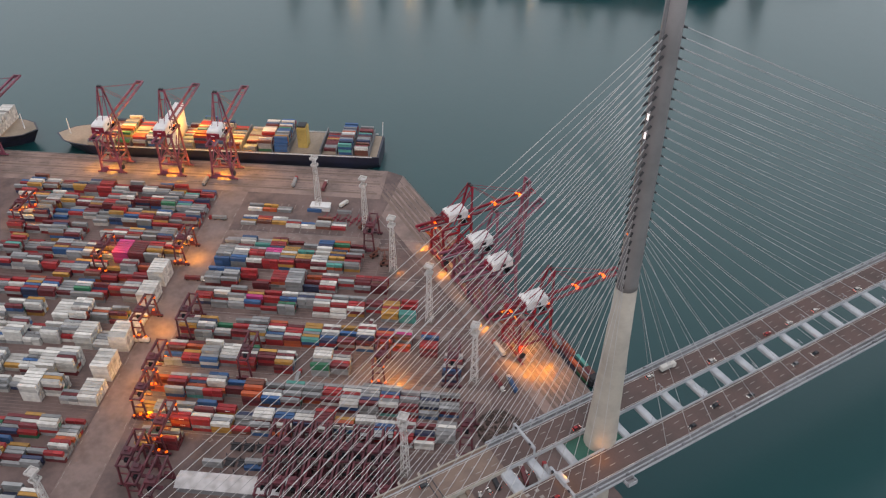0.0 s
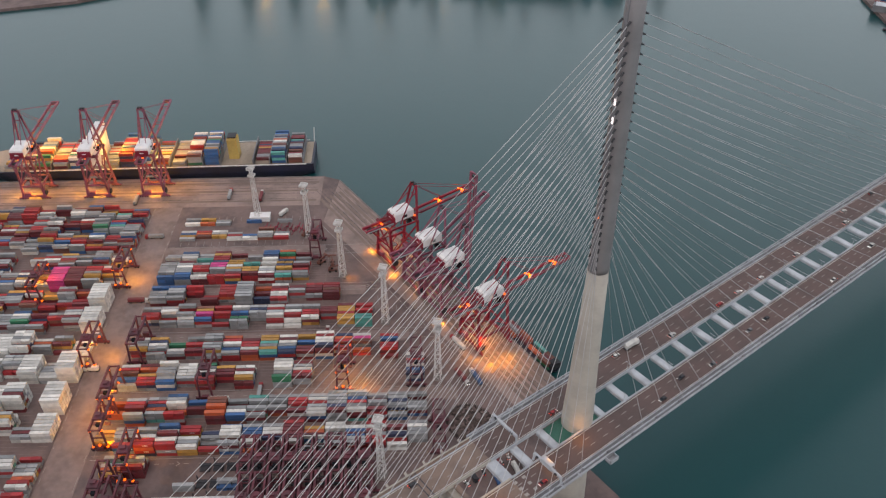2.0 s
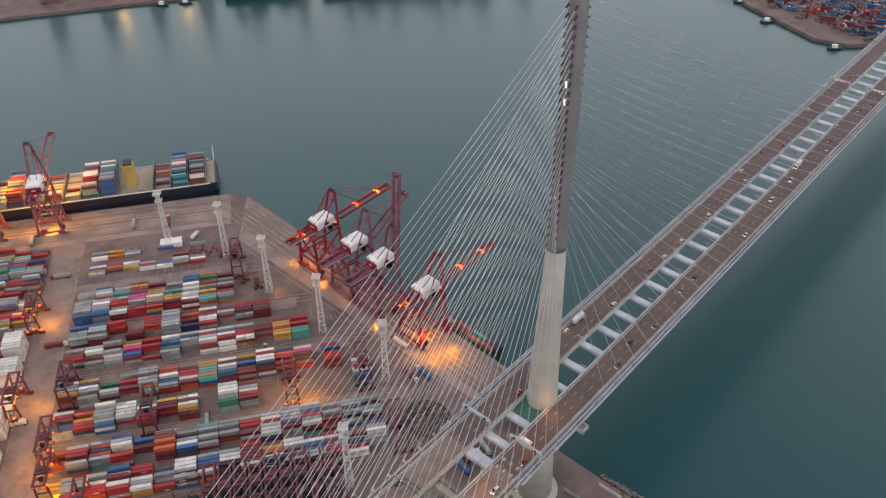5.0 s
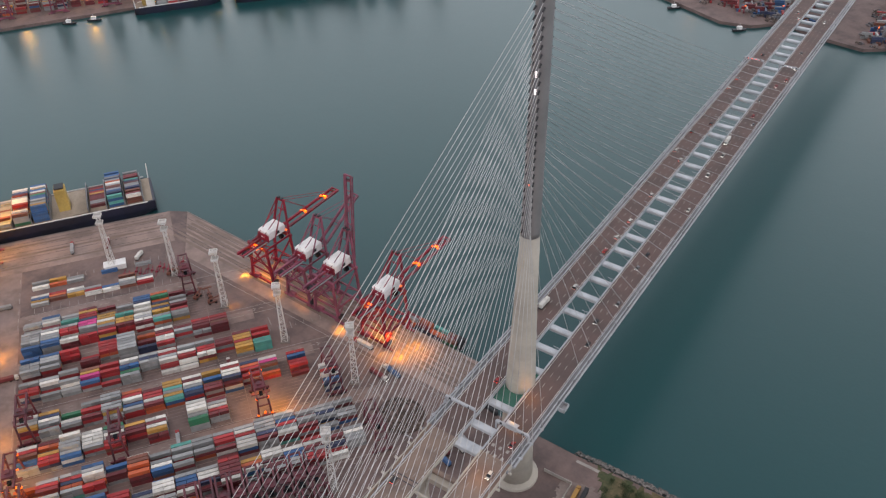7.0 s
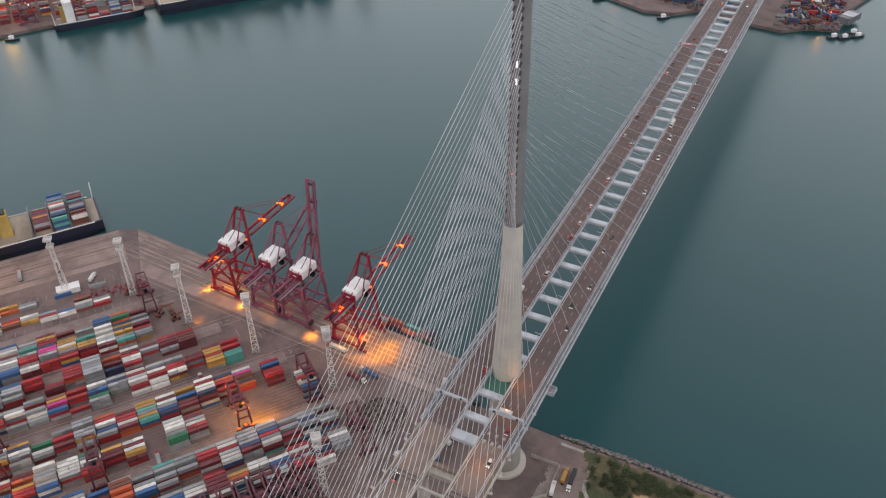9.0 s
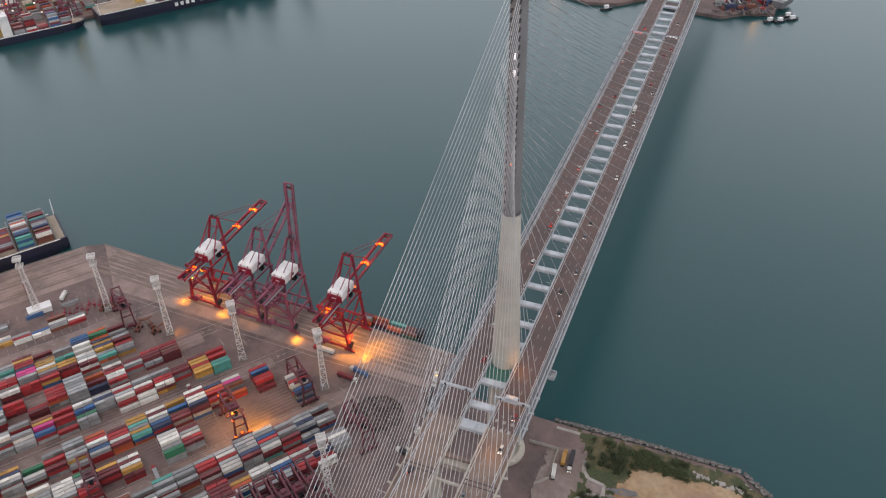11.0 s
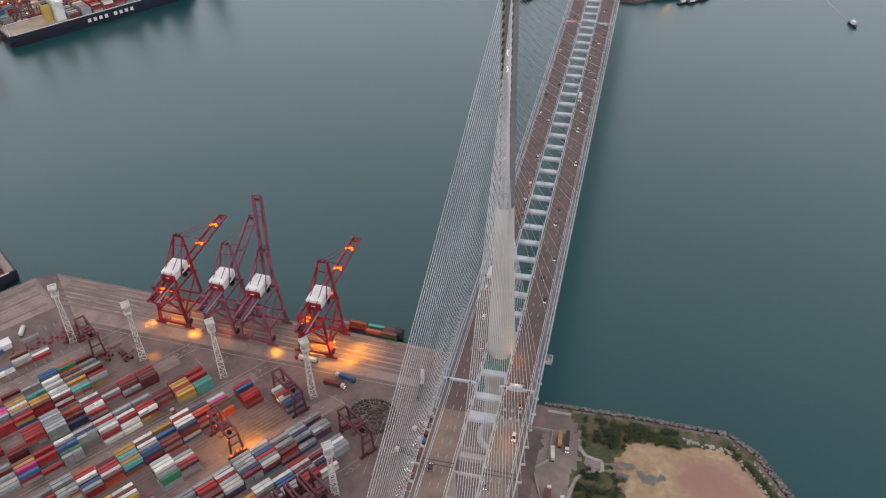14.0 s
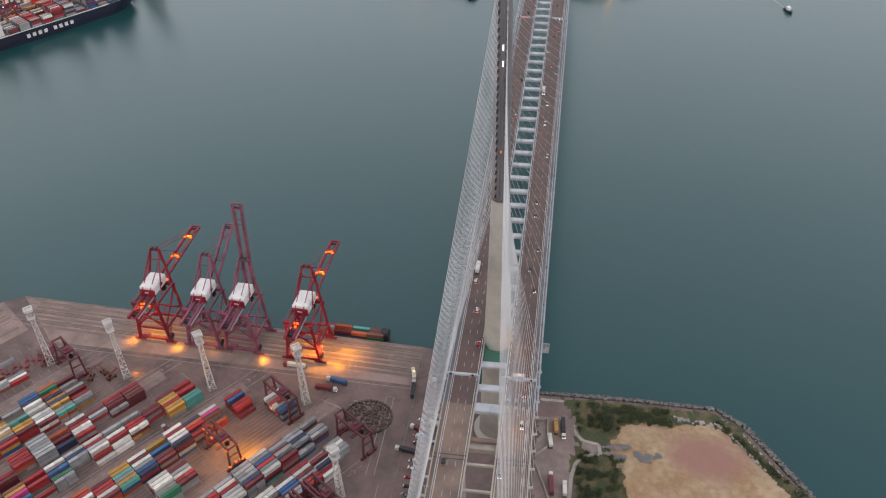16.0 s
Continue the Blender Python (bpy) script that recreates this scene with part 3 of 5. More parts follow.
# ---- quay cranes ----
def quay_crane(m, boom_up, paint, lit, boom_len=52.0, h=36.0, gauge=24.5, w=12.0, label="", group="quay cranes", boom_lit=True, apex_h=26.5, apex_y=3.5, apex_w=1.0, house_y=0.0):
    """A ship-to-shore crane: local x along the rails, y towards the sea."""
    c = thing("quay_crane", label, "crane", m, group)
    g, tw = gauge / 2, w * 0.72
    for x, tx in ((-w, -tw), (w, tw)):
        for y, tag in ((-g, "land_leg"), (g, "sea_leg")):
            part(tag, Shape().beam((x, y, 2.0), (x * 0.9, y, 13), 1.7, 2.0).beam((x * 0.9, y, 12.6), (tx, y, h), 1.4, 1.7), paint, c)
            bog = Shape().box((x, y, 1.4), (8.5, 1.3, 1.0)).box((x, y, 2.3), (3.5, 1.5, 1.2)).box((x, y, 3.1), (1.6, 1.8, 0.8))
            part("bogie", bog, paint, c)
            for k in range(4):
                part("wheel", Shape().tube((x - 3.3 + 2.2 * k, y - 0.4, 0.55), (x - 3.3 + 2.2 * k, y + 0.4, 0.55), 0.55, n=8), "dark", c)
        part("sill_beam", Shape().beam((x * 0.9, -g, 13), (x * 0.9, g, 13), 1.1, 1.8), paint, c)
        part("brace", Shape().beam((x * 0.9, -g, 13.5), (tx, g, h - 5), 0.95), paint, c)
        part("brace", Shape().beam((x * 0.9, g, 14), (x * 0.82, 0, 24), 0.7), paint, c)
        part("top_beam", Shape().beam((tx, -g, h - 1), (tx, g, h - 1), 1.0, 1.4), paint, c)
        part("handrail", Shape().beam((tx * 1.12, -g, h + 0.9), (tx * 1.12, g, h + 0.9), 0.16), "grey", c)
        part("handrail", Shape().beam((x * 0.98, -g, 15), (x * 0.98, g, 15), 0.16), "grey", c)
    for y in (-g, g):
        part("portal_beam", Shape().beam((-w, y, 3.4), (w, y, 3.4), 1.3, 1.9), paint, c)
        part("cross_beam", Shape().beam((-tw - 1.8, y, h - 1), (tw + 1.8, y, h - 1), 1.8, 2.4), paint, c)
        part("tie_beam", Shape().beam((-w * 0.9, y, 13), (w * 0.9, y, 13), 1.0, 1.3), paint, c)
    part("cable_reel", Shape().tube((w + 0.9, -g + 1, 6.5), (w + 1.7, -g + 1, 6.5), 2.4, n=16), "dark", c, "dark cable reel")
    part("electric_room", Shape().box((-w * 0.5, -g, 5.4), (5.0, 2.4, 2.4)), "faded", c)
    # main girder and boom: two box beams with cross ties
    hinge = Vector((0, g + 5.5, h + 1.2))
    back = -g - 17
    gird = Shape()
    for x in (-2.9, 2.9):
        gird.beam((x, back, h + 1.2), (x, hinge.y, h + 1.2), 1.4, 2.1)
    for k in range(8):
        y = back + (hinge.y - back) * k / 7
        gird.beam((-2.9, y, h + 1.4), (2.9, y, h + 1.4), 0.6)
    part("girder", gird, paint, c)
    a = radians(boom_up)
    along = Vector((0, math.cos(a), math.sin(a)))
    boom = Shape()
    for x in (-2.9, 2.9):
        boom.beam(hinge + Vector((x, 0, 0)), hinge + along * boom_len + Vector((x, 0, 0)), 1.3, 1.9, (1, 0, 0))
    for f in (0.02, 0.36, 0.42, 0.76, 0.82, 0.94, 1.0):
        p = hinge + along * (boom_len * f)
        boom.beam(p + Vector((-2.9, 0, 0)), p + Vector((2.9, 0, 0)), 0.9 if f > 0.9 else 0.55)
    part("boom", boom, paint, c)
    across = Vector((0, -math.sin(a), math.cos(a)))
    for x in (-3.9, 3.9):
        part("boom_walkway", Shape().beam(hinge + Vector((x, 0, 0)) + across * 0.9, hinge + along * boom_len + Vector((x, 0, 0)) + across * 0.9, 0.16, None, (1, 0, 0)), "grey", c)
    tip = hinge + along * (boom_len * 0.97)
    part("boom_tip", Shape().beam(tip + Vector((-2.6, 0, 0)) - along * 1.4, tip + Vector((2.6, 0, 0)) - along * 1.4, 0.5, 2.2), "dark", c, "dark sheave frame at the boom tip")
    # apex frame with its stays
    apex = Vector((0, g + apex_y, h + apex_h))
    fr = Shape()
    for x in (-1, 1):
        fr.beam((x * tw, g, h), apex + Vector((x * 4.6 * apex_w, 0, 0)), 1.3)
        fr.beam((x * tw * 0.9, -2, h + 1), apex + Vector((x * 4.4 * apex_w, -0.8, 0)), 0.7)
        fr.beam(apex + Vector((x * 4.4 * apex_w, -1, -6)), (x * 2.8, back + 14, h + 2), 0.45)
    fr.beam(apex + Vector((-5.4 * apex_w, 0, 0)), apex + Vector((5.4 * apex_w, 0, 0)), 1.6)
    fr.beam(apex + Vector((-5.0 * apex_w, 0, -9)), apex + Vector((5.0 * apex_w, 0, -9)), 0.7)
    part("apex_frame", fr, paint, c)
    for x in (-2.2, 2.2):
        part("sheave_block", Shape().box(apex + Vector((x * apex_w, 0, 1.3)), (1.6, 2.2, 1.2)), "dark", c, "dark rope sheave on the apex")
    stay = Shape()
    for x in (-2.2, 2.2):
        for f in (0.45, 0.9):
            stay.beam(apex + Vector((x, 0, 0)), hinge + along * (boom_len * f) + Vector((x, 0, 0.8)), 0.3)
    part("forestay", stay, paint, c)
    # machinery house with a hipped roof, stairs and cabin
    hx, y0, y1, z0, z1 = 5.6, -5.0 + house_y, 11.5 + house_y, h + 2.4, h + 10
    hv = [(-hx, y0, z0), (hx, y0, z0), (hx, y1, z0), (-hx, y1, z0), (-hx, y0, z1 - 1.6), (hx, y0, z1 - 1.6), (hx, y1, z1 - 1.6), (-hx, y1, z1 - 1.6),
          (-hx * 0.78, y0 + 1.5, z1), (hx * 0.78, y0 + 1.5, z1), (hx * 0.78, y1 - 1.5, z1), (-hx * 0.78, y1 - 1.5, z1)]
    hf = [(3, 2, 1, 0), (0, 1, 5, 4), (1, 2, 6, 5), (2, 3, 7, 6), (3, 0, 4, 7), (4, 5, 9, 8), (5, 6, 10, 9), (6, 7, 11, 10), (7, 4, 8, 11), (8, 9, 10, 11)]
    house = part("machinery_house", Shape().add(hv, hf), "white", c, "white machinery house")
    part("end_panel", Shape().box((0, y0 - 0.6, h + 3.7), (10.8, 1.2, 5.8)), "red", house, "red end panel with a pale mark")
    part("vent", Shape().box((hx + 0.15, 4 + house_y, h + 5.2), (0.3, 3.0, 2.2)), "dark", house)
    part("panel_mark", Shape().box((0, y0 - 1.22, h + 4.6), (3.4, 0.06, 0.8)), "white", house)
    part("cabin", Shape().box((3.6, g - 4, h - 2.2), (2.6, 3.2, 2.6)), "glass", c, "dark glazed driver's cabin")
    for k in range(6):
        z = 4 + k * (h - 6) / 6
        flight = Shape().beam((w + 1.2, -g - 0.5 if k % 2 else -g + 4, z), (w + 1.2, -g + 4 if k % 2 else -g - 0.5, z + (h - 6) / 6), 0.9, 0.3)
        part("stair_flight", flight, paint, c)
    part("walkway", Shape().box((4.6, (back + hinge.y) / 2, h + 1.6), (1.2, hinge.y - back, 0.15)), "grey", c)
    part("headblock", Shape().box((0, -g + 6, 17.5), (12.2, 2.6, 0.7)), "grey", c)
    rope = Shape()
    for x in (-2.5, 2.5):
        rope.beam((x, -g + 6, 18), (x, -g + 6, h + 0.4), 0.12)
    part("trolley", Shape().box((0, back + 6.5, h - 0.9), (5.0, 6.5, 1.6)).box((0, back + 5.5, h + 0.2), (3.6, 3.0, 1.4)), "dark", c, "dark trolley under the girder")
    part("festoon", Shape().box((-4.1, back + 9, h + 0.6), (0.8, 15.0, 1.4)), "rtg", c)
    for s in (-1, 1):
        part("land_brace", Shape().beam((s * w * 0.93, -g, 14), (-s * w * 0.82, -g, h - 4), 0.9), paint, c)
        part("girder_strut", Shape().beam((s * w * 0.88, -g, 19), (s * 3.0, back + 5, h), 0.8), paint, c)
    part("hoist_rope", rope, "dark", c)
    if lit:
        lamps = [(-2.2, -g - 1.3, h + 0.6), (0.1, -g - 1.3, h + 0.6), (2.4, -g - 1.3, h + 0.6), (-1.2, -g - 2.4, h - 1.6), (1.4, -g - 2.4, h - 1.6), (5.9, 11.8 + house_y, h + 3.0)]
        for f in (0.34, 0.74) if boom_lit else ():
            p = hinge + along * (boom_len * f)
            lamps += [(-2.4, p.y, p.z + 1.3), (2.4, p.y, p.z + 1.3), (-0.9, p.y + 1.6, p.z + 0.9), (1.0, p.y + 1.9, p.z + 0.8)]
        for p in lamps:
            part("floodlight", Shape().box(p, (1.4, 1.4, 0.8)), "lamp", c, "amber floodlight")
    return c

SPAN = "red steel quay crane, boom lowered over the water, amber lamps lit"
QTURN = -3.3
def on_quay(x, back=15.3):
    y = 66.8 + (-57 - x) * 0.0567 - back
    return pose(x, y, GROUND, 0, 0, QTURN)
quay_crane(on_quay(-251.5), 4, "red", True, 56.0, label=SPAN, apex_w=0.75)
quay_crane(on_quay(-213), 31, "faded", False, 45.0, apex_w=0.75, label="faded red steel quay crane with its boom half raised")
quay_crane(on_quay(-184.5), 86, "faded", False, 68.0, apex_w=0.75, label="faded red steel quay crane with its boom raised upright")
quay_crane(on_quay(-138.5), 4, "red", True, 56.0, label=SPAN, apex_w=0.75)
for u in (-250, -194, -146, -374):
    x, y = yard(u, 19)
    quay_crane(pose(x, y, GROUND, 0, 0, TURN), 3, "faded", True, 66.0, 43.0, 19.0, 9.5, label="red steel quay crane, boom lowered over the moored ship", boom_lit=False, apex_h=35.0, apex_y=-3.0, apex_w=0.5, house_y=-9.0)

# ---- yard gantry cranes on rubber tyres ----
def yard_crane(lit=False, label=""):
    """Local x across the stack, y along it."""
    c = thing("yard_crane", label, "crane", group="yard cranes")
    w, h, d = 12.5, 19.5, 4.2
    for x in (-w, w):
        for y in (-d, d):
            part("leg", Shape().beam((x, y, 2.4), (x, y * 0.75, h), 0.9, 1.1), "rtg", c)
            for k in (-1.1, 1.1):
                part("wheel", Shape().tube((x - 0.4, y + k, 0.8), (x + 0.4, y + k, 0.8), 0.8, n=10), "tyre", c)
        part("sill", Shape().beam((x, -d - 2.6, 2.0), (x, d + 2.6, 2.0), 1.1, 1.2), "rtg", c)
        part("tie", Shape().beam((x, -d * 0.8, 12), (x, d * 0.8, 12), 0.6, 0.8), "rtg", c)
        part("power_box", Shape().box((x * 1.1, 0, 3.8), (2.0, 4.2, 2.4)), "rtg", c)
    for y in (-d * 0.75, d * 0.75):
        part("bridge_beam", Shape().beam((-w - 1.5, y, h + 0.6), (w + 1.5, y, h + 0.6), 1.1, 1.7), "rtg", c)
    for x in (-w - 1.2, w + 1.2):
        part("end_tie", Shape().beam((x, -3, h + 0.6), (x, 3, h + 0.6), 0.8), "rtg", c)
    part("trolley", Shape().box((4, 0, h + 2.0), (5.2, 6.2, 1.6)).box((3, 0, h + 3.2), (2.8, 3.0, 1.2)), "rtg", c, "red trolley")
    part("cabin", Shape().box((7.4, 0, h - 1.6), (2.0, 2.2, 2.3)), "glass", c)
    part("spreader", Shape().box((4, 0, 15.0), (2.4, 12.0, 0.6)), "rtg", c)
    if lit:
        for p in ((-w, -3.5, h - 1), (w, -3.5, h - 1), (-w, 3.5, h - 1), (w, 3.5, h - 1), (0, 2.4, h - 0.6), (w + 0.8, 0, 6), (-w - 0.8, 0, 6), (w + 0.6, -4.4, 4.5), (w + 0.6, 4.4, 4.5)):
            part("floodlight", Shape().box(p, (1.3, 1.3, 0.8)), "lamp", c, "amber floodlight")
    return c
lit_rtg = yard_crane(True, "red rubber-tyred yard crane straddling a stack, amber lamps lit")
dim_rtg = yard_crane(False, "faded red rubber-tyred yard crane straddling a container stack")
first = {True: lit_rtg, False: dim_rtg}
used = {True: False, False: False}
RTG = [(-198, 158, 1), (-140, 141, 1), (-290, 106, 1), (-139, 226, 1), (-108, 222, 0), (-113, 270, 1), (-110, 296, 1), (-88, 322, 1), (-54, 256, 0),
       (-98, 346, 0), (-88, 357, 0), (-77, 364, 0), (4, 110, 0), (35, 252, 1), (97, 305, 0), (83, 249, 0)]
RTG += [(-16 + 8.6 * i + 2 * (j % 2), (330, 357)[j], 0) for j in range(2) for i in range(9)]  # laid-up cranes, parked close together
for u, v, lit in RTG:
    x, y = yard(u, v)
    m = pose(x, y, GROUND, 0, 0, TURN - 90)
    if used[bool(lit)]:
        copy_thing(first[bool(lit)], m)
    else:
        first[bool(lit)].matrix_basis, used[bool(lit)] = m, True

# ---- containers ----
rng = random.Random(7)
def container_shape(L, W=2.40, H=2.68):
    """A box with rails, corner posts and recessed panels."""
    sh = Shape()
    x, y, t, d = L / 2, W / 2, 0.16, 0.05
    base = [(-x, -y, 0), (x, -y, 0), (x, y, 0), (-x, y, 0), (-x, -y, H), (x, -y, H), (x, y, H), (-x, y, H)]
    for q in ((4, 5, 6, 7), (0, 1, 5, 4), (1, 2, 6, 5), (2, 3, 7, 6), (3, 0, 4, 7)):
        p = [Vector(base[i]) for i in q]
        n = (p[1] - p[0]).cross(p[2] - p[1]).normalized()
        cen = sum(p, Vector()) / 4
        ins = []
        for k in p:
            r = k - cen
            e = [(r[i] - math.copysign(t, r[i])) if abs(r[i]) > 1e-6 else 0.0 for i in range(3)]
            ins.append(cen + Vector(e) - n * d)
        sh.add(p + ins, [(0, 1, 5, 4), (1, 2, 6, 5), (2, 3, 7, 6), (3, 0, 4, 7), (4, 5, 6, 7)])
    return sh
BOX40, BOX20 = container_shape(12.19), container_shape(6.06)
box_mesh = {(L, k): (BOX40 if L == 40 else BOX20).mesh(k + "_container", "box_" + k) for L in (40, 20) for k in PAINT}
NAMES = {"grey": "pale grey", "white": "off-white", "navy": "dark navy"}

class Bulk:
    """Many containers in one mesh, one paint each."""
    def __init__(self):
        self.v, self.f, self.m = [], [], []
    def put(self, x, y, z, turn, L, paint):
        sh = BOX40 if L == 40 else BOX20
        ca, sa, n = math.cos(radians(turn)), math.sin(radians(turn)), len(self.v)
        self.v += [(x + p[0] * ca - p[1] * sa, y + p[0] * sa + p[1] * ca, z + p[2]) for p in sh.v]
        self.f += [tuple(i + n for i in q) for q in sh.f]
        self.m += [list(PAINT).index(paint)] * len(sh.f)
    def done(self, name, label):
        me = bpy.data.meshes.new(name)
        me.from_pydata(self.v, [], self.f)
        for k in PAINT:
            me.materials.append(M["far_" + k])
        me.polygons.foreach_set("material_index", self.m)
        me.update()
        return tagged(new(name, me), label, "containers", "", "stuff")

MIX = ["grey"] * 40 + ["red"] * 20 + ["maroon"] * 22 + ["blue"] * 7 + ["white"] * 11 + ["orange"] * 4 + ["yellow"] * 6 + ["teal"] * 2 + ["green"] * 2 + ["brown"] * 6 + ["navy"] * 6
REEFER = ["white"] * 62 + ["grey"] * 18 + MIX[::4]
side_mark = Shape().box((1.2, -1.185, 1.5), (3.2, 0.06, 0.55)).mesh("side_mark", "white")
yard_bulk, singles = Bulk(), [0]
def put_box(x, y, z, turn, L, paint, near):
    if near and singles[0] < 300:
        singles[0] += 1
        ob = new("shipping_container", box_mesh[(L, paint)])
        ob.matrix_basis = pose(x, y, z, 0, 0, turn)
        tagged(ob, NAMES.get(paint, paint) + (" forty-foot" if L == 40 else " twenty-foot") + " steel shipping container stacked in the yard", "container", "yard containers")
        if singles[0] % 5 in (0, 2) and paint not in ("white",):
            mk = new("side_mark", side_mark)
            mk.parent = ob
    else:
        yard_bulk.put(x, y, z, turn, L, paint)

CODE = {"r": "red", "m": "maroon", "g": "grey", "w": "white", "b": "blue", "o": "orange", "y": "yellow", "t": "teal", "e": "green", "p": "pink", "n": "brown", "v": "navy"}
def block(u0, u1, v0, rows, mix, full, tall, near=False, special=(), plan=""):
    """A stack: bays along u from u0 to u1, rows across from v0. plan: a word a bay, its top paints row by row (a dot is an empty row) and its height."""
    special = dict(special)
    words = plan.split()
    nb = len(words) or int((u1 - u0) / 12.75)
    for b in range(nb):
        u = u0 + 12.75 * (b + 0.5)
        bay_fill, bay_same = rng.choice(full), rng.random()
        bay_paint, twenty = rng.choice(mix), rng.random() < 0.34
        lo, hi = (rng.choice((0, 0, 0, 1)), rows - rng.choice((0, 0, 0, 1, 2, 3)))
        if not words and b not in special and rng.random() < 0.04:
            continue
        word = words[b] if words else ""
        if word[-1:].isdigit():
            bay_fill, word = int(word[-1]), word[:-1]
        for r in range(rows):
            sp = special.get((b, r)) or special.get(b)
            h = max(0, min(tall, bay_fill + rng.choice((-2, -1, 0, 0, 0, 0, 0, 0))))
            top_paint = rng.choice(mix)
            if sp:
                h = sp[1]
            elif word:
                ch = word[r] if r < len(word) else "."
                h = 0 if ch == "." else max(1, h)
                top_paint = CODE.get(ch, top_paint)
            elif not lo <= r < hi:
                h = 0
            for k in range(h):
                p = sp[0] if sp else top_paint if k == h - 1 else (bay_paint if bay_same < 0.1 and rng.random() < 0.85 else top_paint if rng.random() < 0.16 else rng.choice(mix))
                for du, L in (((-3.1, 20), (3.1, 20)) if twenty and not sp else ((0, 40),)):
                    x, y = yard(u + du + rng.uniform(-0.15, 0.15), v0 + 2.88 * r + 1.4 + rng.uniform(-0.08, 0.08))
                    put_box(x, y, GROUND + 0.03 + 2.8 * k, TURN + rng.uniform(-0.3, 0.3), L, p, near)

F4, F3, F2 = (2, 3, 4, 5), (2, 3, 3, 4), (2, 3, 3, 4)
# stacks between the cross road and the north quay, two blocks to a strip
# next two blocks: lamplight painted into the first bay's yellow and orange boxes
block(-114, 100, 297, 6, MIX, F3, 5, near=True, plan="yoyy..3 gggggr4 bgwwrr bwmwwr4 rrwwgw3 gvgg.r bwwwwg4 gbbmwo gwwvm.3 rmmmmw4 gyowtg3 wwwgmg owbbgg rwmgrr gmwvrw3 gwgg..3")
block(-114, 104, 273, 6, MIX, F3, 5, near=True, plan="yoyo..3 ggrm.g grvog.3 bgwo.r mbrm..3 wnnooo4 .g.gwb3 tgtgeg3 gg.g..3 grrwmm3 gwrgww ggggvm4 wgbrgw mgrg.m ggvggg3 g.wgg.3")
block(-114, 18, 243, 6, MIX, F3, 5, near=True, plan="wrnybg3 mooyrr3 wwgggb4 wwwwg.3 egwgrr3 mymm..3 wwmwym3 ......1 wwwgge4 mgwrm.3")
block(58, 72, 218, 6, ["maroon", "red"], (4,), 5, near=True, plan="rbmrrm3")
block(76, 92, 237, 7, MIX, (3, 4), 4, near=True, plan="wgrwrbv3")
block(-114, 30, 217, 6, MIX, F3, 5, near=True, plan="wggy..3 yvwg.g3 .e.wg.2 g.r.m.3 gggggg4 orwbbg3 bmrrwm3 yytgyt3 wmwgbv3 yvbgmm3 wrwwvm4 vormr.3 wpnvo.3")
block(-114, 54, 185, 6, MIX, F2, 5, plan="g.rr..3 gwrgg.3 ggwgg.4 nyp.b.3 r.r.gr3 wbbgeg3 gvg...3 wrgwrw3 ggwrww3 g.rrw.3 gmm...3 myyryy3 rgrwtt3")
block(-114, 30, 161, 6, MIX, F2, 5, plan="b.ggg.3 bgggg.3 rr....3 ..r.mm3 rrrr..3 gggggg4 o.m.v.2 wmrwwr3 emg...3 rmmg..3 rmnm..3")
block(-114, 6, 134, 6, MIX, F2, 4, plan="gggggb3 gwggbb3 grrg.w3 ppg.rr3 ywygmr3 tgyym.3 wgwgwm3 yvytgt3 gm.rg.3")
block(-114, -4, 116, 6, MIX, F2, 4, plan="gbgg..2 bgw.mg2 gget.m2 myrrvp2 m...yw2 .g..gm1 bbvwgw2 oeo.v.2 m.g.r.1")
block(-110, -8, 66, 3, MIX, (1,), 1, plan="g.w y.o .gg ... .b. ... .g.")
block(-110, -10, 84, 4, MIX, (1, 1, 2), 2, plan="wbyg ron. wgy. .grw ..bw ngwg .gwr")
block(-104, -64, 319, 5, MIX, F3, 5, plan="gegoy3 gggr.4 .....1")
block(-60, -8, 332, 3, MIX, (2,), 2, plan="..g2 ...1 .gb2")
# stacks beyond the cross road
for v0, mix, full in ((52, MIX, F3), (72, MIX, F3), (92, MIX, F3), (116, MIX, F3), (139, MIX, F3), (163, MIX, F2), (186, MIX, F3), (213, REEFER, F4), (234, REEFER, F4), (262, REEFER, F4), (284, REEFER, F4), (316, MIX, F3), (335, MIX, F3), (368, MIX, F3), (392, MIX, F3)):
    bays = int((194 - v0 * 0.25) / 12.75)
    ends = {234: {bays - 1: ("white", 5), bays - 3: ("white", 4)}, 262: {bays - 1: ("white", 5), bays - 4: ("white", 4)}, 284: {bays - 1: ("white", 3), bays - 4: ("white", 5)},
            213: {bays - 1: ("white", 1), bays - 5: ("white", 4)}, 163: {bays - 1: ("white", 5)}, 186: {bays - 1: ("white", 4)}, 139: {bays - 4: ("pink", 4), bays - 3: ("maroon", 4)}}
    block(-143 - bays * 12.75, -143, v0, 6, mix, full, 6, special=ends.get(v0, {}))
for v0 in (52, 72, 92):
    block(-460, -345, v0, 6, MIX, F3, 5)
yard_bulk.done("yard_containers", "tall stacks of steel shipping containers in mixed colours")

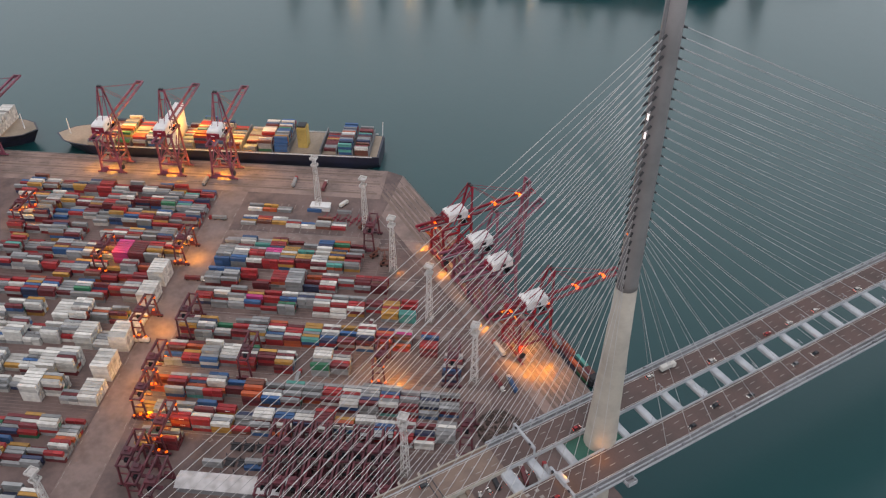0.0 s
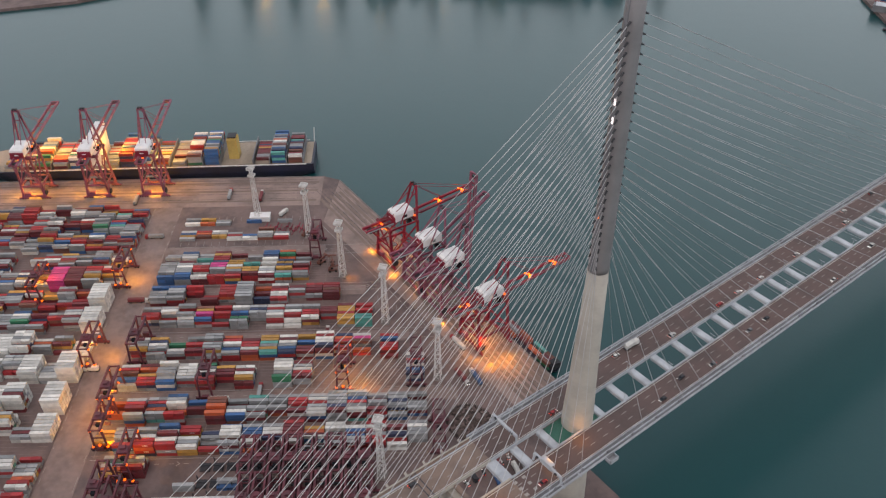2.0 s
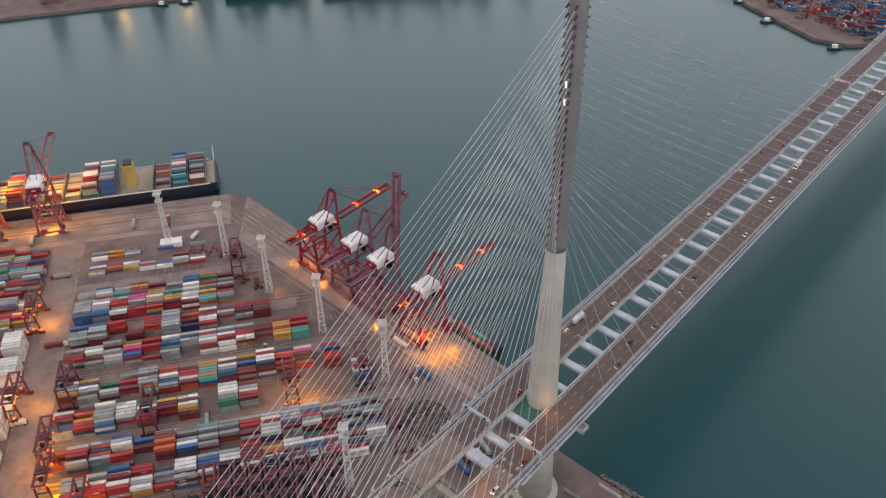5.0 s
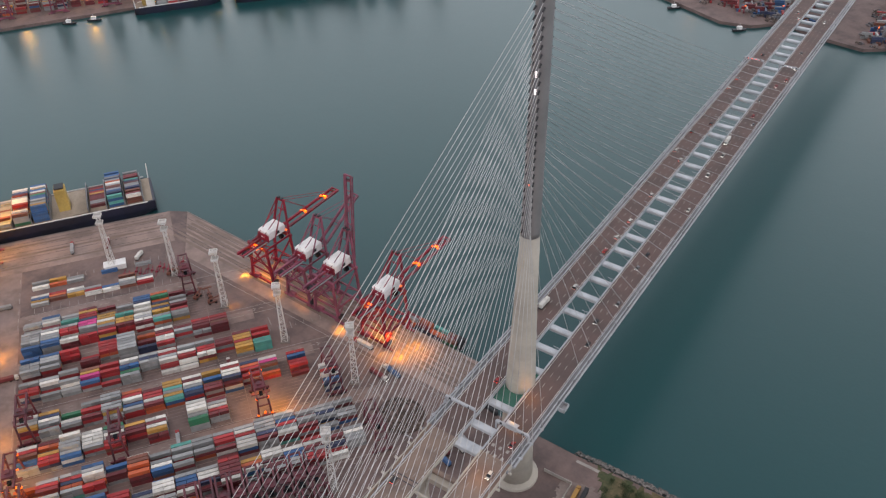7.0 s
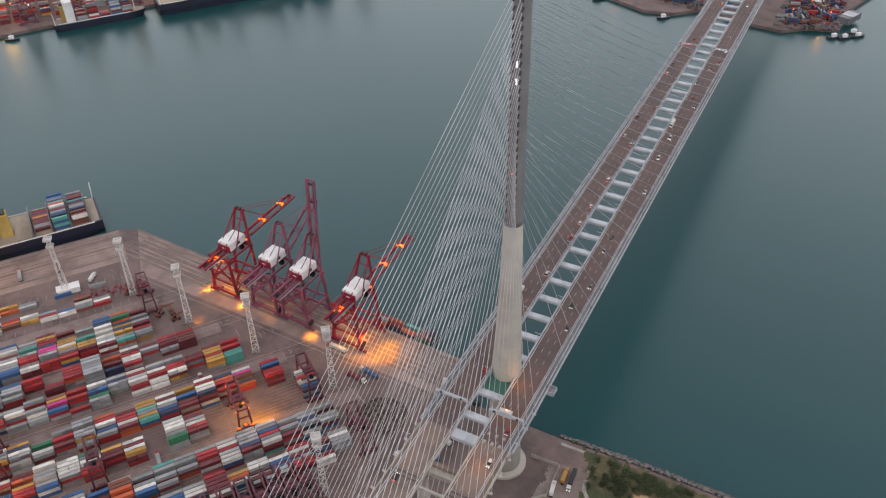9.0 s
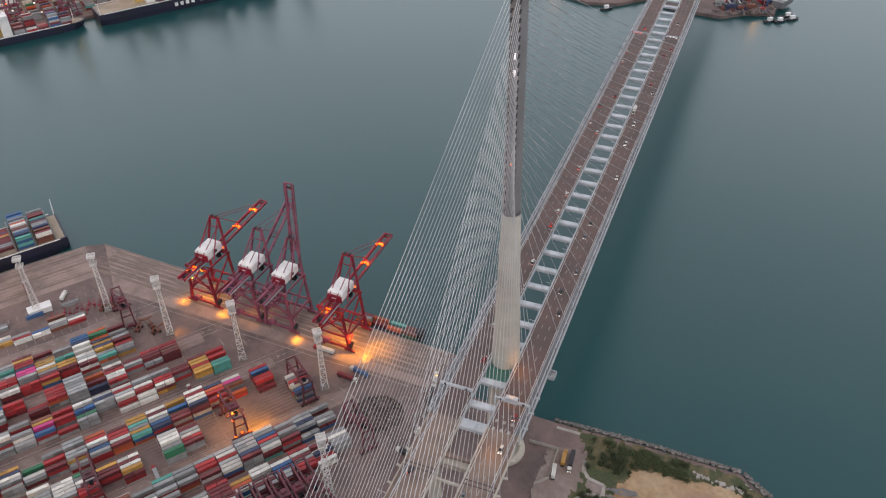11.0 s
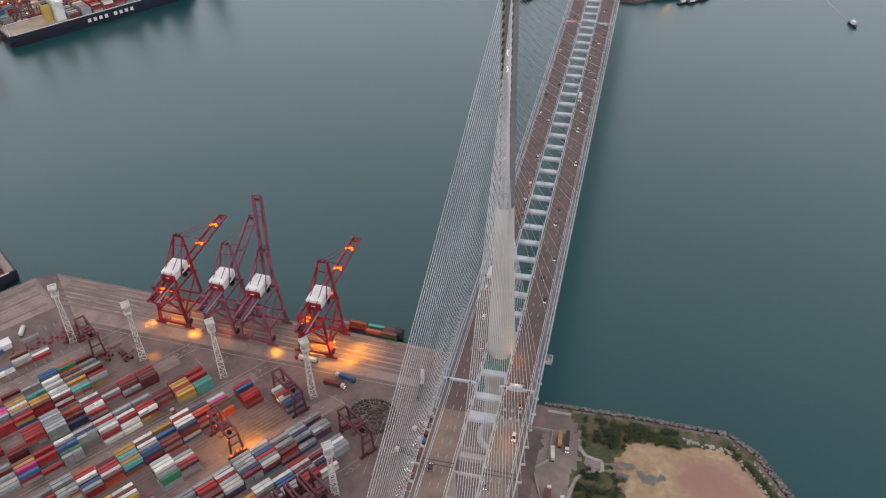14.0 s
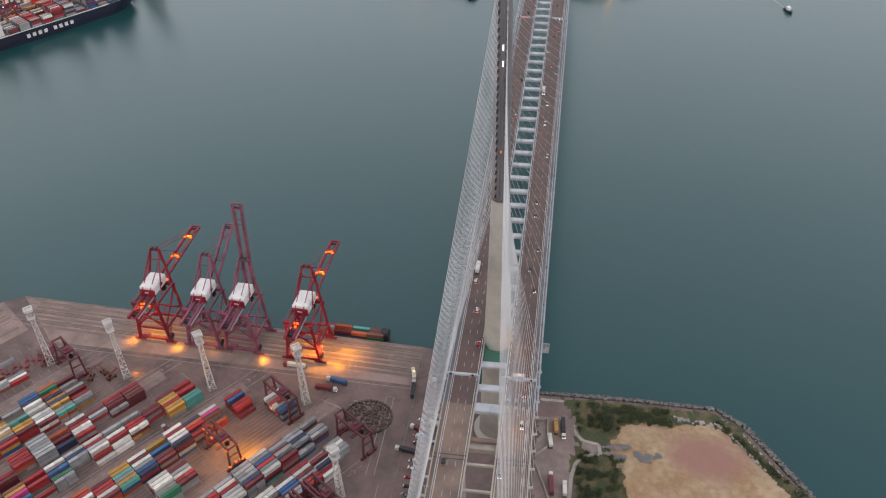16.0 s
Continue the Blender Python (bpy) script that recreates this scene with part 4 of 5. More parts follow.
# ---- ships ----
def hull_shape(L, B, D, bow=0.16, stern=0.05, flare=0.72):
    """A hull along local x, bow at +x, waterline at z = 0."""
    sh = Shape()
    rows = [(-2.0, 0.86), (0.0, 0.92), (D * 0.5, 0.98), (D, 1.0)]
    n = 26
    rings = []
    for z, k in rows:
        ring = []
        for side in (1, -1):
            for i in range(n + 1):
                f = i / n if side > 0 else 1 - i / n
                x = -L / 2 + L * f - (L * bow * 0.22 * (1 - z / D) if f > 1 - bow else 0)
                w = 1.0
                if f > 1 - bow:
                    w = math.cos((f - 1 + bow) / bow * math.pi / 2) ** (0.45 if z > D * 0.7 else 0.9)
                elif f < stern:
                    w = (flare if z < D * 0.5 else 0.9) + (1 - (flare if z < D * 0.5 else 0.9)) * f / stern
                ring.append((x, side * B / 2 * k * w, z))
        rings.append(ring)
    m = len(rings[0])
    vs = [p for ring in rings for p in ring]
    fs = [(k * m + (i + 1) % m, k * m + i, (k + 1) * m + i, (k + 1) * m + (i + 1) % m) for k in range(len(rings) - 1) for i in range(m)]
    fs.append(tuple(reversed(range((len(rings) - 1) * m, len(rings) * m))))
    return sh.add(vs, fs)

def container_ship(m, L, B, D, house_x, funnel_x, label, seed, holds, white_load=False, marks=True, heights=()):
    s = thing("container_ship", label, "ship", m)
    part("hull", hull_shape(L, B, D), "hull", s, "dark navy hull")
    part("deck", hull_shape(L - 4, B - 2, 0.5).mesh("deck", "deckbrown"), "deckbrown", s).location.z = D - 0.35
    rail = Shape()
    for y in (-B / 2 + 0.4, B / 2 - 0.4):
        rail.beam((-L / 2 + 6, y, D + 0.9), (L * 0.32, y, D + 0.9), 0.25, 1.0)
    part("bulwark", rail, "white", s)
    if house_x is not None:
        part("wheelhouse", Shape().box((house_x, 0, D + 13), (11, B * 0.62, 26)).box((house_x + 1, 0, D + 25), (8, B * 0.96, 3)), "white", s, "white wheelhouse block")
        win = Shape()
        for k in range(8):
            win.box((house_x + 5.6, 0, D + 3 + k * 3), (0.3, B * 0.5, 1.0))
        part("windows", win, "glass", s)
        part("mast", Shape().tube((house_x, 0, D + 26), (house_x, 0, D + 38), 0.6, 0.3), "white", s)
    part("funnel", Shape().box((funnel_x, 3, D + 10), (9, 11, 20)).box((funnel_x, 3, D + 20.5), (7, 8, 1.6)), "yellow", s, "yellow funnel with a dark top")
    part("funnel_top", Shape().box((funnel_x, 3, D + 21.6), (7.5, 8.5, 1.2)), "dark", s)
    part("fore_mast", Shape().tube((L / 2 - 14, 0, D), (L / 2 - 14, 0, D + 16), 0.7, 0.4), "white", s)
    part("stern_post", Shape().tube((-L / 2 + 2, -B / 2 + 2, D), (-L / 2 + 1, -B / 2 + 2, D + 15), 0.5, 0.35), "white", s)
    if marks:
        for k in range(3):
            part("hull_mark", Shape().box((-L * 0.12 + k * 11, -B / 2 - 0.15, D * 0.55), (5.5 if k < 2 else 7.5, 0.3, 6.5)).box((-L * 0.12 + k * 11, -B / 2 - 0.2, D * 0.55), (2.2, 0.3, 3.0)), "white", s, "plain white mark on the hull")
    r2 = random.Random(seed)
    load = Bulk()
    for i, x in enumerate(holds):
        hmax = heights[i] if heights else r2.choice((1, 2, 3, 4, 5, 5, 6))
        same = r2.choice(MIX)
        part("lashing_bridge", Shape().box((x - 6.9, 0, D + 3.4), (0.9, B - 2, 6.4)), "grey", s)
        for k in range(int(B // 2.6)):
            y = -B / 2 + 2.2 + 2.55 * k
            if y > B / 2 - 1.6:
                continue
            h = max(0, hmax + r2.choice((-2, 0, 0, 0, -1))) if (k // 5 + int(x)) % 3 else hmax
            p0 = r2.choice(MIX)
            for z in range(h):
                load.put(x, y, D + 1.3 + 2.8 * z, 0, 40, "white" if white_load else (same if r2.random() < 0.25 else p0 if r2.random() < 0.5 else r2.choice(MIX)))
        part("hatch_cover", Shape().box((x, 0, D + 0.6), (12.6, B - 5, 1.2)), "deckbrown", s)
    ob = load.done("deck_cargo", "containers stacked on the deck of the moored ship")
    ob.matrix_basis = m
    return s

def along_quay(u, v, turn):
    x, y = yard(u, v)
    return pose(x, y, 0, 0, 0, turn)
SL = 316.0
container_ship(along_quay(-168, -25, TURN + 180 + 1.0), SL, 44, 13.5, 38, -85, "long navy container ship moored at the quay, half loaded", 5,
               [x for x in range(-142, 128, 15) if not (28 < x < 52 or -96 < x < -74)], heights=(3, 4, 1, 0, 5, 4, 1, 2, 3, 5, 2, 4, 3, 4, 2, 1))
container_ship(along_quay(-466, -24, TURN + 1.0), 240, 40, 14, -70, -85, "navy container ship with pale boxes moored at the quay", 9, range(-50, 95, 15), True, False)
# barge with containers at the north quay
barge = thing("cargo_barge", "low dark cargo barge laden with containers by the quay", "barge", pose(-112, 77.5, 0, 0, 0, QTURN))
part("hull", hull_shape(56, 11, 2.4, 0.1), "hull", barge)
part("deckhouse", Shape().box((24, 0, 5.5), (6, 8, 4)).box((24.5, 0, 7.6), (4, 5, 1.6)), "dark", barge, "dark deckhouse")
bload = Bulk()
for i in range(4):
    for k in range(4):
        for z in range(rng.choice((0, 1, 1, 2))):
            bload.put(-20 + i * 12.6, -3.9 + 2.6 * k, 2.5 + 2.8 * z, 0, 40, ("orange", "green", "brown", "grey", "teal", "maroon", "orange", "brown")[(i * 3 + k * 2 + z) % 8])
bload.done("barge_cargo", "red, orange and green containers on the barge").matrix_basis = barge.matrix_basis.copy()

# ---- vehicles ----
def car(paint, label, van=False, rear=True):
    c = thing("car", label, "car", group="cars on the bridge")
    L, W = (5.2, 1.95) if van else (4.5, 1.8)
    z = 1.9 if van else 1.42
    def pl(pts):
        n = len(pts)
        vs = [(s * W / 2, y, h) for s in (-1, 1) for y, h in pts]
        return Shape().add(vs, [tuple(range(n)), tuple(reversed(range(n, 2 * n)))] + [(n + i, n + (i + 1) % n, (i + 1) % n, i) for i in range(n)])
    part("body", pl([(-L / 2, 0.3), (-L / 2, 0.85), (L * 0.3, 0.9), (L / 2, 0.7), (L / 2, 0.3)]), paint, c)
    part("cabin", pl([(-L * 0.47, 0.85), (-L * 0.4, z), (L * 0.1, z), (L * 0.3, 0.9)]), "glass", c, "dark glazing")
    part("roof", Shape().box((0, -L * 0.15, z + 0.03), (W * 0.86, L * 0.45, 0.08)), paint, c)
    for x in (-W / 2, W / 2):
        for y in (-L * 0.3, L * 0.3):
            part("wheel", Shape().tube((x - 0.1, y, 0.33), (x + 0.1, y, 0.33), 0.33, n=10), "tyre", c)
        part("headlight", Shape().box((x * 0.7, L / 2 + 0.02, 0.62), (0.4, 0.08, 0.22)), "coldlamp", c)
        part("tail_light", Shape().box((x * 0.75, -L / 2 - 0.02, 0.75), (0.35, 0.08, 0.2)), "taillamp", c)
    return c

def lorry(paint, load, label, L=12.0):
    c = thing("lorry", label, "lorry", group="lorries")
    part("cab", Shape().box((0, L / 2 + 1.6, 1.9), (2.4, 2.4, 2.6)).box((0, L / 2 + 1.5, 3.3), (2.2, 1.9, 0.4)), paint, c)
    part("windscreen", Shape().box((0, L / 2 + 2.82, 2.4), (2.1, 0.08, 1.0)), "glass", c)
    part("chassis", Shape().box((0, 0.8, 1.05), (2.2, L + 3.2, 0.35)), "dark", c)
    part("cargo_box", Shape().box((0, -0.2, 2.6), (2.44, L, 2.6)), load, c)
    for x in (-1.0, 1.0):
        for y in (-L * 0.42, -L * 0.32, L * 0.3, L / 2 + 1.8):
            part("wheel", Shape().tube((x - 0.2, y, 0.5), (x + 0.2, y, 0.5), 0.5, n=10), "tyre", c)
        part("headlight", Shape().box((x * 0.8, L / 2 + 2.84, 1.0), (0.5, 0.08, 0.3)), "coldlamp", c)
    return c

cars = [car("box_white", "white car on the bridge road"), car("box_red", "red taxi on the bridge road"), car("grey", "grey car on the bridge road"),
        car("box_white", "white van on the bridge road", True), car("dark", "black car on the bridge road")]
lorries = [lorry("box_white", "box_white", "white box lorry on the road", 7), lorry("box_red", "box_grey", "lorry with a pale container and red cab"), lorry("box_white", "box_maroon", "white-cabbed lorry with a dark red container"),
           lorry("box_yellow", "box_yellow", "yellow lorry parked on the service yard", 8), lorry("box_white", "dark", "lorry with a dark load and white cab"), lorry("box_red", "box_white", "white tank lorry with a red cab", 13), lorry("box_white", "box_blue", "lorry with a blue container and white cab")]
firstuse = set()
def drive(model, m):
    if model.name in firstuse:
        return copy_thing(model, m)
    firstuse.add(model.name)
    model.matrix_basis = m
    return model
LANES = (10.3, 14.4, 18.6)
vr = random.Random(21)
y = -230.0
while y < 620:
    for s in (-1, 1):
        if vr.random() < 0.62:
            x = s * vr.choice(LANES)
            yy = y + vr.uniform(-9, 9)
            model = vr.choice(cars * 4 + lorries[:1] + lorries[1:2] * (vr.random() < 0.3))
            drive(model, pose(x, yy, dz(yy) + 0.03, 0, 0, 180 if s > 0 else 0))
    y += 27
# lorries and cars on the quay and on the service road
for x, y, turn, k in ((-143, 37, 87, 5), (-110, 26, 78, 6), (-118, 19, -95, 2), (38, 4, 4, 3), (42.5, 5.5, 184, 4), (35, -8, 8, 0), (37, -40, 5, 2), (45, -43, 3, 0)):
    drive(lorries[k], pose(x, y, GROUND + 0.02, 0, 0, turn))
for x, y, turn, k in ((-60, 38, 15, 0), (-58, 24, 5, 4), (-40, 4, 70, 1), (-37, -3, 72, 0), (-41, -16, 75, 6), (-52, -26, 80, 4), (-46, -9, 70, 2), (-38, 34, 80, 4)):
    drive(lorries[k], pose(x, y, GROUND + 0.02, 0, 0, turn))
for i in range(14):
    drive(cars[(i * 3) % 5], pose(-48.5 + vr.uniform(-0.3, 0.3), 0 - 6.4 * i, GROUND + 0.02, 0, 0, 92 if i % 3 else 60))
for u, v, turn, k in ((-130, 90, 180, 1), (-125, 170, 0, 2), (-136, 240, 180, 0), (-40, 160, -90, 1), (20, 212, 90, 2), (-20, 266, 90, 1), (-80, 30, 90, 1), (-52, 34, 90, 2), (-30, 60, 60, 0), (-160, 36, 90, 1)):
    x, y = yard(u, v)
    drive(lorries[k], pose(x, y, GROUND + 0.02, 0, 0, TURN - 90 + turn))

# heavy handling machines by the light masts
def reach_stacker(m):
    c = thing("reach_stacker", "brown reach stacker parked near a light mast", "vehicle", m, "yard machines")
    part("body", Shape().box((0, 0, 1.6), (2.6, 7.0, 1.2)).box((0, -2.6, 2.6), (2.4, 1.8, 1.2)), "box_brown", c)
    part("cabin", Shape().box((0, -0.6, 2.9), (1.5, 1.8, 1.5)), "glass", c, "dark glazed cabin")
    part("boom", Shape().beam((0, -2.8, 3.8), (0, 5.6, 5.4), 0.8, 0.9), "box_brown", c)
    part("spreader", Shape().box((0, 6.0, 4.6), (6.4, 1.6, 0.5)), "box_brown", c)
    for x in (-1.4, 1.4):
        for y in (-2.3, 2.4):
            part("wheel", Shape().tube((x - 0.45, y, 0.85), (x + 0.45, y, 0.85), 0.85, n=10), "tyre", c)
    return c
for x, y, turn in ((-322, 18, 20), (-314, 22, 100), (-268, 11, -30), (-275, 15, 60), (-282, 9, 10)):
    reach_stacker(pose(x, y, GROUND + 0.02, 0, 0, turn))

# ---- the spit of open ground beside the bridge ----
def sheet(name, outline, z, material, label, category, bumps=0.0, step=2.5, seed=0):
    """A ground sheet that follows an outline, gently uneven."""
    xs, ys = [p[0] for p in outline], [p[1] for p in outline]
    def inside(x, y):
        hit = False
        for (x0, y0), (x1, y1) in zip(outline, outline[1:] + outline[:1]):
            if (y0 > y) != (y1 > y) and x < (x1 - x0) * (y - y0) / (y1 - y0) + x0:
                hit = not hit
        return hit
    sh, index = Shape(), {}
    nx, ny = int((max(xs) - min(xs)) / step) + 1, int((max(ys) - min(ys)) / step) + 1
    def corner(i, j):
        if (i, j) not in index:
            x = min(xs) + i * step + noise.noise((i * 0.9, j * 0.9, seed)) * step * 0.8
            y = min(ys) + j * step + noise.noise((i * 0.9, j * 0.9, seed + 9)) * step * 0.8
            h = z + bumps * (0.5 + noise.noise((x / 14, y / 14, seed + 3))) + bumps * 0.3 * noise.noise((x / 3, y / 3, seed))
            index[(i, j)] = len(sh.v)
            sh.v.append((x, y, max(GROUND + 0.01, h)))
        return index[(i, j)]
    for i in range(nx):
        for j in range(ny):
            mx, my = min(xs) + (i + 0.5) * step, min(ys) + (j + 0.5) * step
            wob = Vector((noise.noise((mx / 5, my / 5, seed)), noise.noise((mx / 5, my / 5, seed + 5)))) * 3.5
            if inside(mx + wob.x, my + wob.y):
                sh.f.append((corner(i, j), corner(i + 1, j), corner(i + 1, j + 1), corner(i, j + 1)))
    return solid(name, sh, material, label, category, smooth=True)
sheet("ground_grass", [(40, 31), (138, 30), (152, 20), (182, -28), (240, -110), (200, -160), (60, -160), (49, -20), (52, 8)], GROUND + 0.05, "grass", "rough green grass on the spit", "grass", 0.25)
sheet("ground_sand", [(80, 13), (112, 18), (140, 17), (152, 4), (182, -40), (210, -95), (150, -150), (92, -130), (82, -60), (80, -30), (72, -8)], GROUND + 0.35, "sand", "heaped orange fill sand with a pinkish patch", "sand", 0.9, 0.9, 4)
sheet("ground_service", [(26, 13), (50, 16), (51, 2), (56, -3.5), (66, -5), (67, -13), (55, -15.5), (50, -22), (48, -32), (46, -150), (26, -150)], GROUND + 0.12, "soil", "brown gravel service yard beside the bridge", "ground", 0.02, 1.5, 6)
kerbs = Shape()
for line_ in ([(50, 9), (51, 2), (55, -3), (65, -5)], [(65, -12.5), (56, -15), (51, -21), (48.5, -32), (47.5, -60)], [(65, -5), (66, -12.5)]):
    for a_, b_ in zip(line_, line_[1:]):
        kerbs.beam((*a_, GROUND + 0.2), (*b_, GROUND + 0.2), 2.2, 0.25)
solid("kerb_service", kerbs, "path", "pale curved concrete kerb path", "kerb")
for o, sd in (([(66, -7), (74, -5), (85, -4), (86, -7), (76, -8.5), (67, -9)], 2), ([(66, -10), (73, -10.5), (82, -14), (81, -16), (73, -13.5), (66, -12)], 5), ([(86, -9), (93, -8), (102, -9.5), (103, -12), (98, -13), (100, -16), (90, -15.5), (85, -13)], 8)):
    ob = sheet("debris_mat", o, GROUND + 1.15, "mat", "ragged grey sheeting lying on the sand track", "debris", 0.25, 0.7, sd)
    tagged(ob, "ragged grey sheeting lying on the sand track", "debris", "", "thing")
strip("path_shore", [(27, 29.5), (138, 29.5), (152, 19.5), (184, -30), (182, -31), (150.5, 17.5), (137, 27.5), (27, 27.5)], 0.02, "path", "pale concrete path behind the riprap", "path")
# riprap along the shore
rocks = Shape()
rr = random.Random(3)
line = [(24, 33), (80, 34), (139, 33), (155, 21.5), (187, -28.5), (240, -110)]
for (x0, y0), (x1, y1) in zip(line, line[1:]):
    n = int(math.hypot(x1 - x0, y1 - y0) / 0.55)
    nx_, ny_ = -(y1 - y0), x1 - x0
    ln = math.hypot(nx_, ny_)
    if nx_ * 1 + ny_ * 1 < 0:
        nx_, ny_ = -nx_, -ny_
    for k in range(n * 3):
        f, o = rr.random(), rr.uniform(-1.0, 6.5)
        s = rr.uniform(0.7, 1.7)
        x, y, z = x0 + (x1 - x0) * f + nx_ / ln * o, y0 + (y1 - y0) * f + ny_ / ln * o, 5.0 - max(0, o) * 0.8
        vs = [(x + sx * s * rr.uniform(0.3, 0.6), y + sy * s * rr.uniform(0.3, 0.6), z + sz * s * rr.uniform(0.2, 0.5)) for sz in (-1, 1) for sx, sy in ((-1, -1), (1, -1), (1, 1), (-1, 1))]
        rocks.add(vs, [(3, 2, 1, 0), (4, 5, 6, 7), (0, 1, 5, 4), (1, 2, 6, 5), (2, 3, 7, 6), (3, 0, 4, 7)])
solid("riprap", rocks, "rock", "grey riprap boulders along the water's edge", "rocks", "stuff")
rub = Shape()
for k in range(60):
    f = rr.random()
    x, y = (112 + 30 * f, 22 - 3 * f + rr.uniform(-1.5, 1.5)) if k < 40 else (146 + 18 * f, 13 - 26 * f + rr.uniform(-1, 1))
    rub.box((x, y, GROUND + 0.6), (rr.uniform(0.8, 3), rr.uniform(0.8, 1.6), rr.uniform(0.6, 1.4)), rr.uniform(0, 180))
solid("rubble", rub, "path", "pale broken concrete rubble on the grass", "rubble", "stuff")
# shrubs: many small leaves on a few stems
def shrub(seed, size):
    r = random.Random(seed)
    s = thing("shrub", "dense dark green shrub on the rough ground", "shrub", group="shrubs")
    stems, leaves = Shape(), Shape()
    for k in range(6):
        a = r.uniform(0, 6.28)
        tip = (math.cos(a) * size * 0.6, math.sin(a) * size * 0.6, size * r.uniform(0.5, 0.9))
        stems.tube((0, 0, 0), tip, 0.07, 0.03, 5)
        for i in range(70):
            p = Vector(tip) * r.uniform(0.4, 1.15) + Vector((r.gauss(0, 0.33), r.gauss(0, 0.33), r.gauss(0, 0.22))) * size
            p.z = max(0.1, p.z)
            u, w = Vector((r.gauss(0, 1), r.gauss(0, 1), r.gauss(0, 0.5))).normalized(), Vector((r.gauss(0, 1), r.gauss(0, 1), r.gauss(0, 0.5))).normalized()
            q = 0.30
            leaves.add([p - u * q, p + w * q * 0.6, p + u * q, p - w * q * 0.6], [(0, 1, 2, 3)])
    part("stems", stems, "deckbrown", s)
    part("foliage", leaves, "leaf", s)
    return s
shrubs = [shrub(i, 1.6 + 0.5 * i) for i in range(4)]
cnt = 0
for k in range(270):
    if k < 190 and k % 3 == 0:
        continue
    if k < 190:
        x, y = rr.uniform(51, 110), rr.uniform(6, 27)
        if x > 78 and y < 15:
            continue
    elif k < 250:
        x, y = rr.uniform(50, 78), rr.uniform(-60, -12)
    else:
        f = rr.random()
        x, y = 138 + 44 * f, 26 - 55 * f + rr.uniform(-2, 1)
    model = shrubs[cnt % 4]
    m = pose(x, y, GROUND + 0.1, 0, 0, rr.uniform(0, 360))
    if cnt < 4:
        model.matrix_basis = m
    else:
        copy_thing(model, m)
    cnt += 1
# walled compound under the deck edge
wall = Shape()
for a, b in (((32.5, 11), (33, -12)), ((33, -12), (26, -19)), ((26, -24), (36, -50)), ((36, -50), (36, -90)), ((14, 11), (32.5, 11))):
    wall.beam((*a, GROUND + 1.3), (*b, GROUND + 1.3), 0.4, 2.6)
solid("wall_compound", wall, "path", "pale concrete compound wall below the bridge", "wall")
fence = Shape()
for k in range(60):
    y = 64 - 5 * k
    fence.beam((-56, y, GROUND), (-56, y, GROUND + 2.8), 0.2).beam((-56, y, GROUND + 2.7), (-56, y - 5, GROUND + 2.7), 0.15).beam((-56, y, GROUND + 1.2), (-56, y - 5, GROUND + 1.2), 0.1)
solid("fence", fence, "grey", "grey steel boundary fence of the terminal", "fence")
# round rubber-tyre compound and low sheds in the yard
junk = Shape()
cx, cy = yard(117, 294)
for k in range(260):
    a, r = rr.uniform(0, 6.28), 13 * rr.random() ** 0.6
    junk.box((cx + r * math.cos(a) * 1.2, cy + r * math.sin(a), GROUND + 0.3), (rr.uniform(0.5, 2.2), rr.uniform(0.5, 1.6), rr.uniform(0.3, 1.3)), rr.uniform(0, 180))
for k in range(46):
    a = k / 46 * 6.283
    junk.tube((cx + 15.5 * math.cos(a), cy + 14 * math.sin(a), GROUND), (cx + 15.5 * math.cos(a), cy + 14 * math.sin(a), GROUND + 1.0), 0.8, n=10)
solid("scrap_heap", junk, "scrap", "dark heap of tyres and machine parts", "scrap", "stuff")
shed = thing("shed", "long low shed with a stained white roof", "shed")
x, y = yard(-37, 354)
shed.matrix_basis = pose(x, y, GROUND, 0, 0, TURN)
part("wall", Shape().box((0, 0, 2.5), (64, 11, 5)), "grey", shed)
part("roof", Shape().add([(-33, -6.3, 5), (33, -6.3, 5), (33, 0, 7), (-33, 0, 7), (33, 6.3, 5), (-33, 6.3, 5)], [(0, 1, 2, 3), (3, 2, 4, 5), (0, 3, 5), (1, 4, 2), (0, 5, 4, 1)]), "sheetroof", shed, "stained white sheet roof")
office = thing("yard_office", "low white yard office with a flat roof", "building")
x, y = yard(-48, 66)
office.matrix_basis = pose(x, y, GROUND, 0, 0, TURN)
part("wall", Shape().box((0, 0, 2.2), (16, 7, 4.4)), "white", office)
part("roof", Shape().box((0, 0, 4.6), (17, 8, 0.4)), "white", office)
# red spreaders and frames parked in the open yard
pile = Shape()
for k in range(16):
    x, y = yard(-42 + 3.0 * k, 78 + (k % 3) * 3)
    pile.box((x, y, GROUND + 0.8), (12, 0.5, 0.6), TURN + 80).box((x, y, GROUND + 0.8), (1.0, 2.4, 0.9), TURN + 80)
solid("parked_spreaders", pile, "red", "red crane spreaders parked in the open yard", "spreaders", "stuff")
frames = Shape()
for k in range(12):
    for j in range(3):
        x, y = yard(-44 + 8 * k, 324 + 12 * j)
        frames.box((x, y, GROUND + 1.2), (6, 6, 0.4), TURN).box((x, y, GROUND + 3.4), (6.5, 1.0, 0.6), TURN + rr.uniform(-8, 8))
        for du in (-2.6, 2.6):
            px_, py_ = yard(-44 + 8 * k + du, 324 + 12 * j + du)
            frames.beam((px_, py_, GROUND), (px_, py_, GROUND + rr.uniform(3, 7)), 0.5)
solid("parked_machinery", frames, "dark", "dark parked yard machinery and spare frames", "machinery", "stuff")

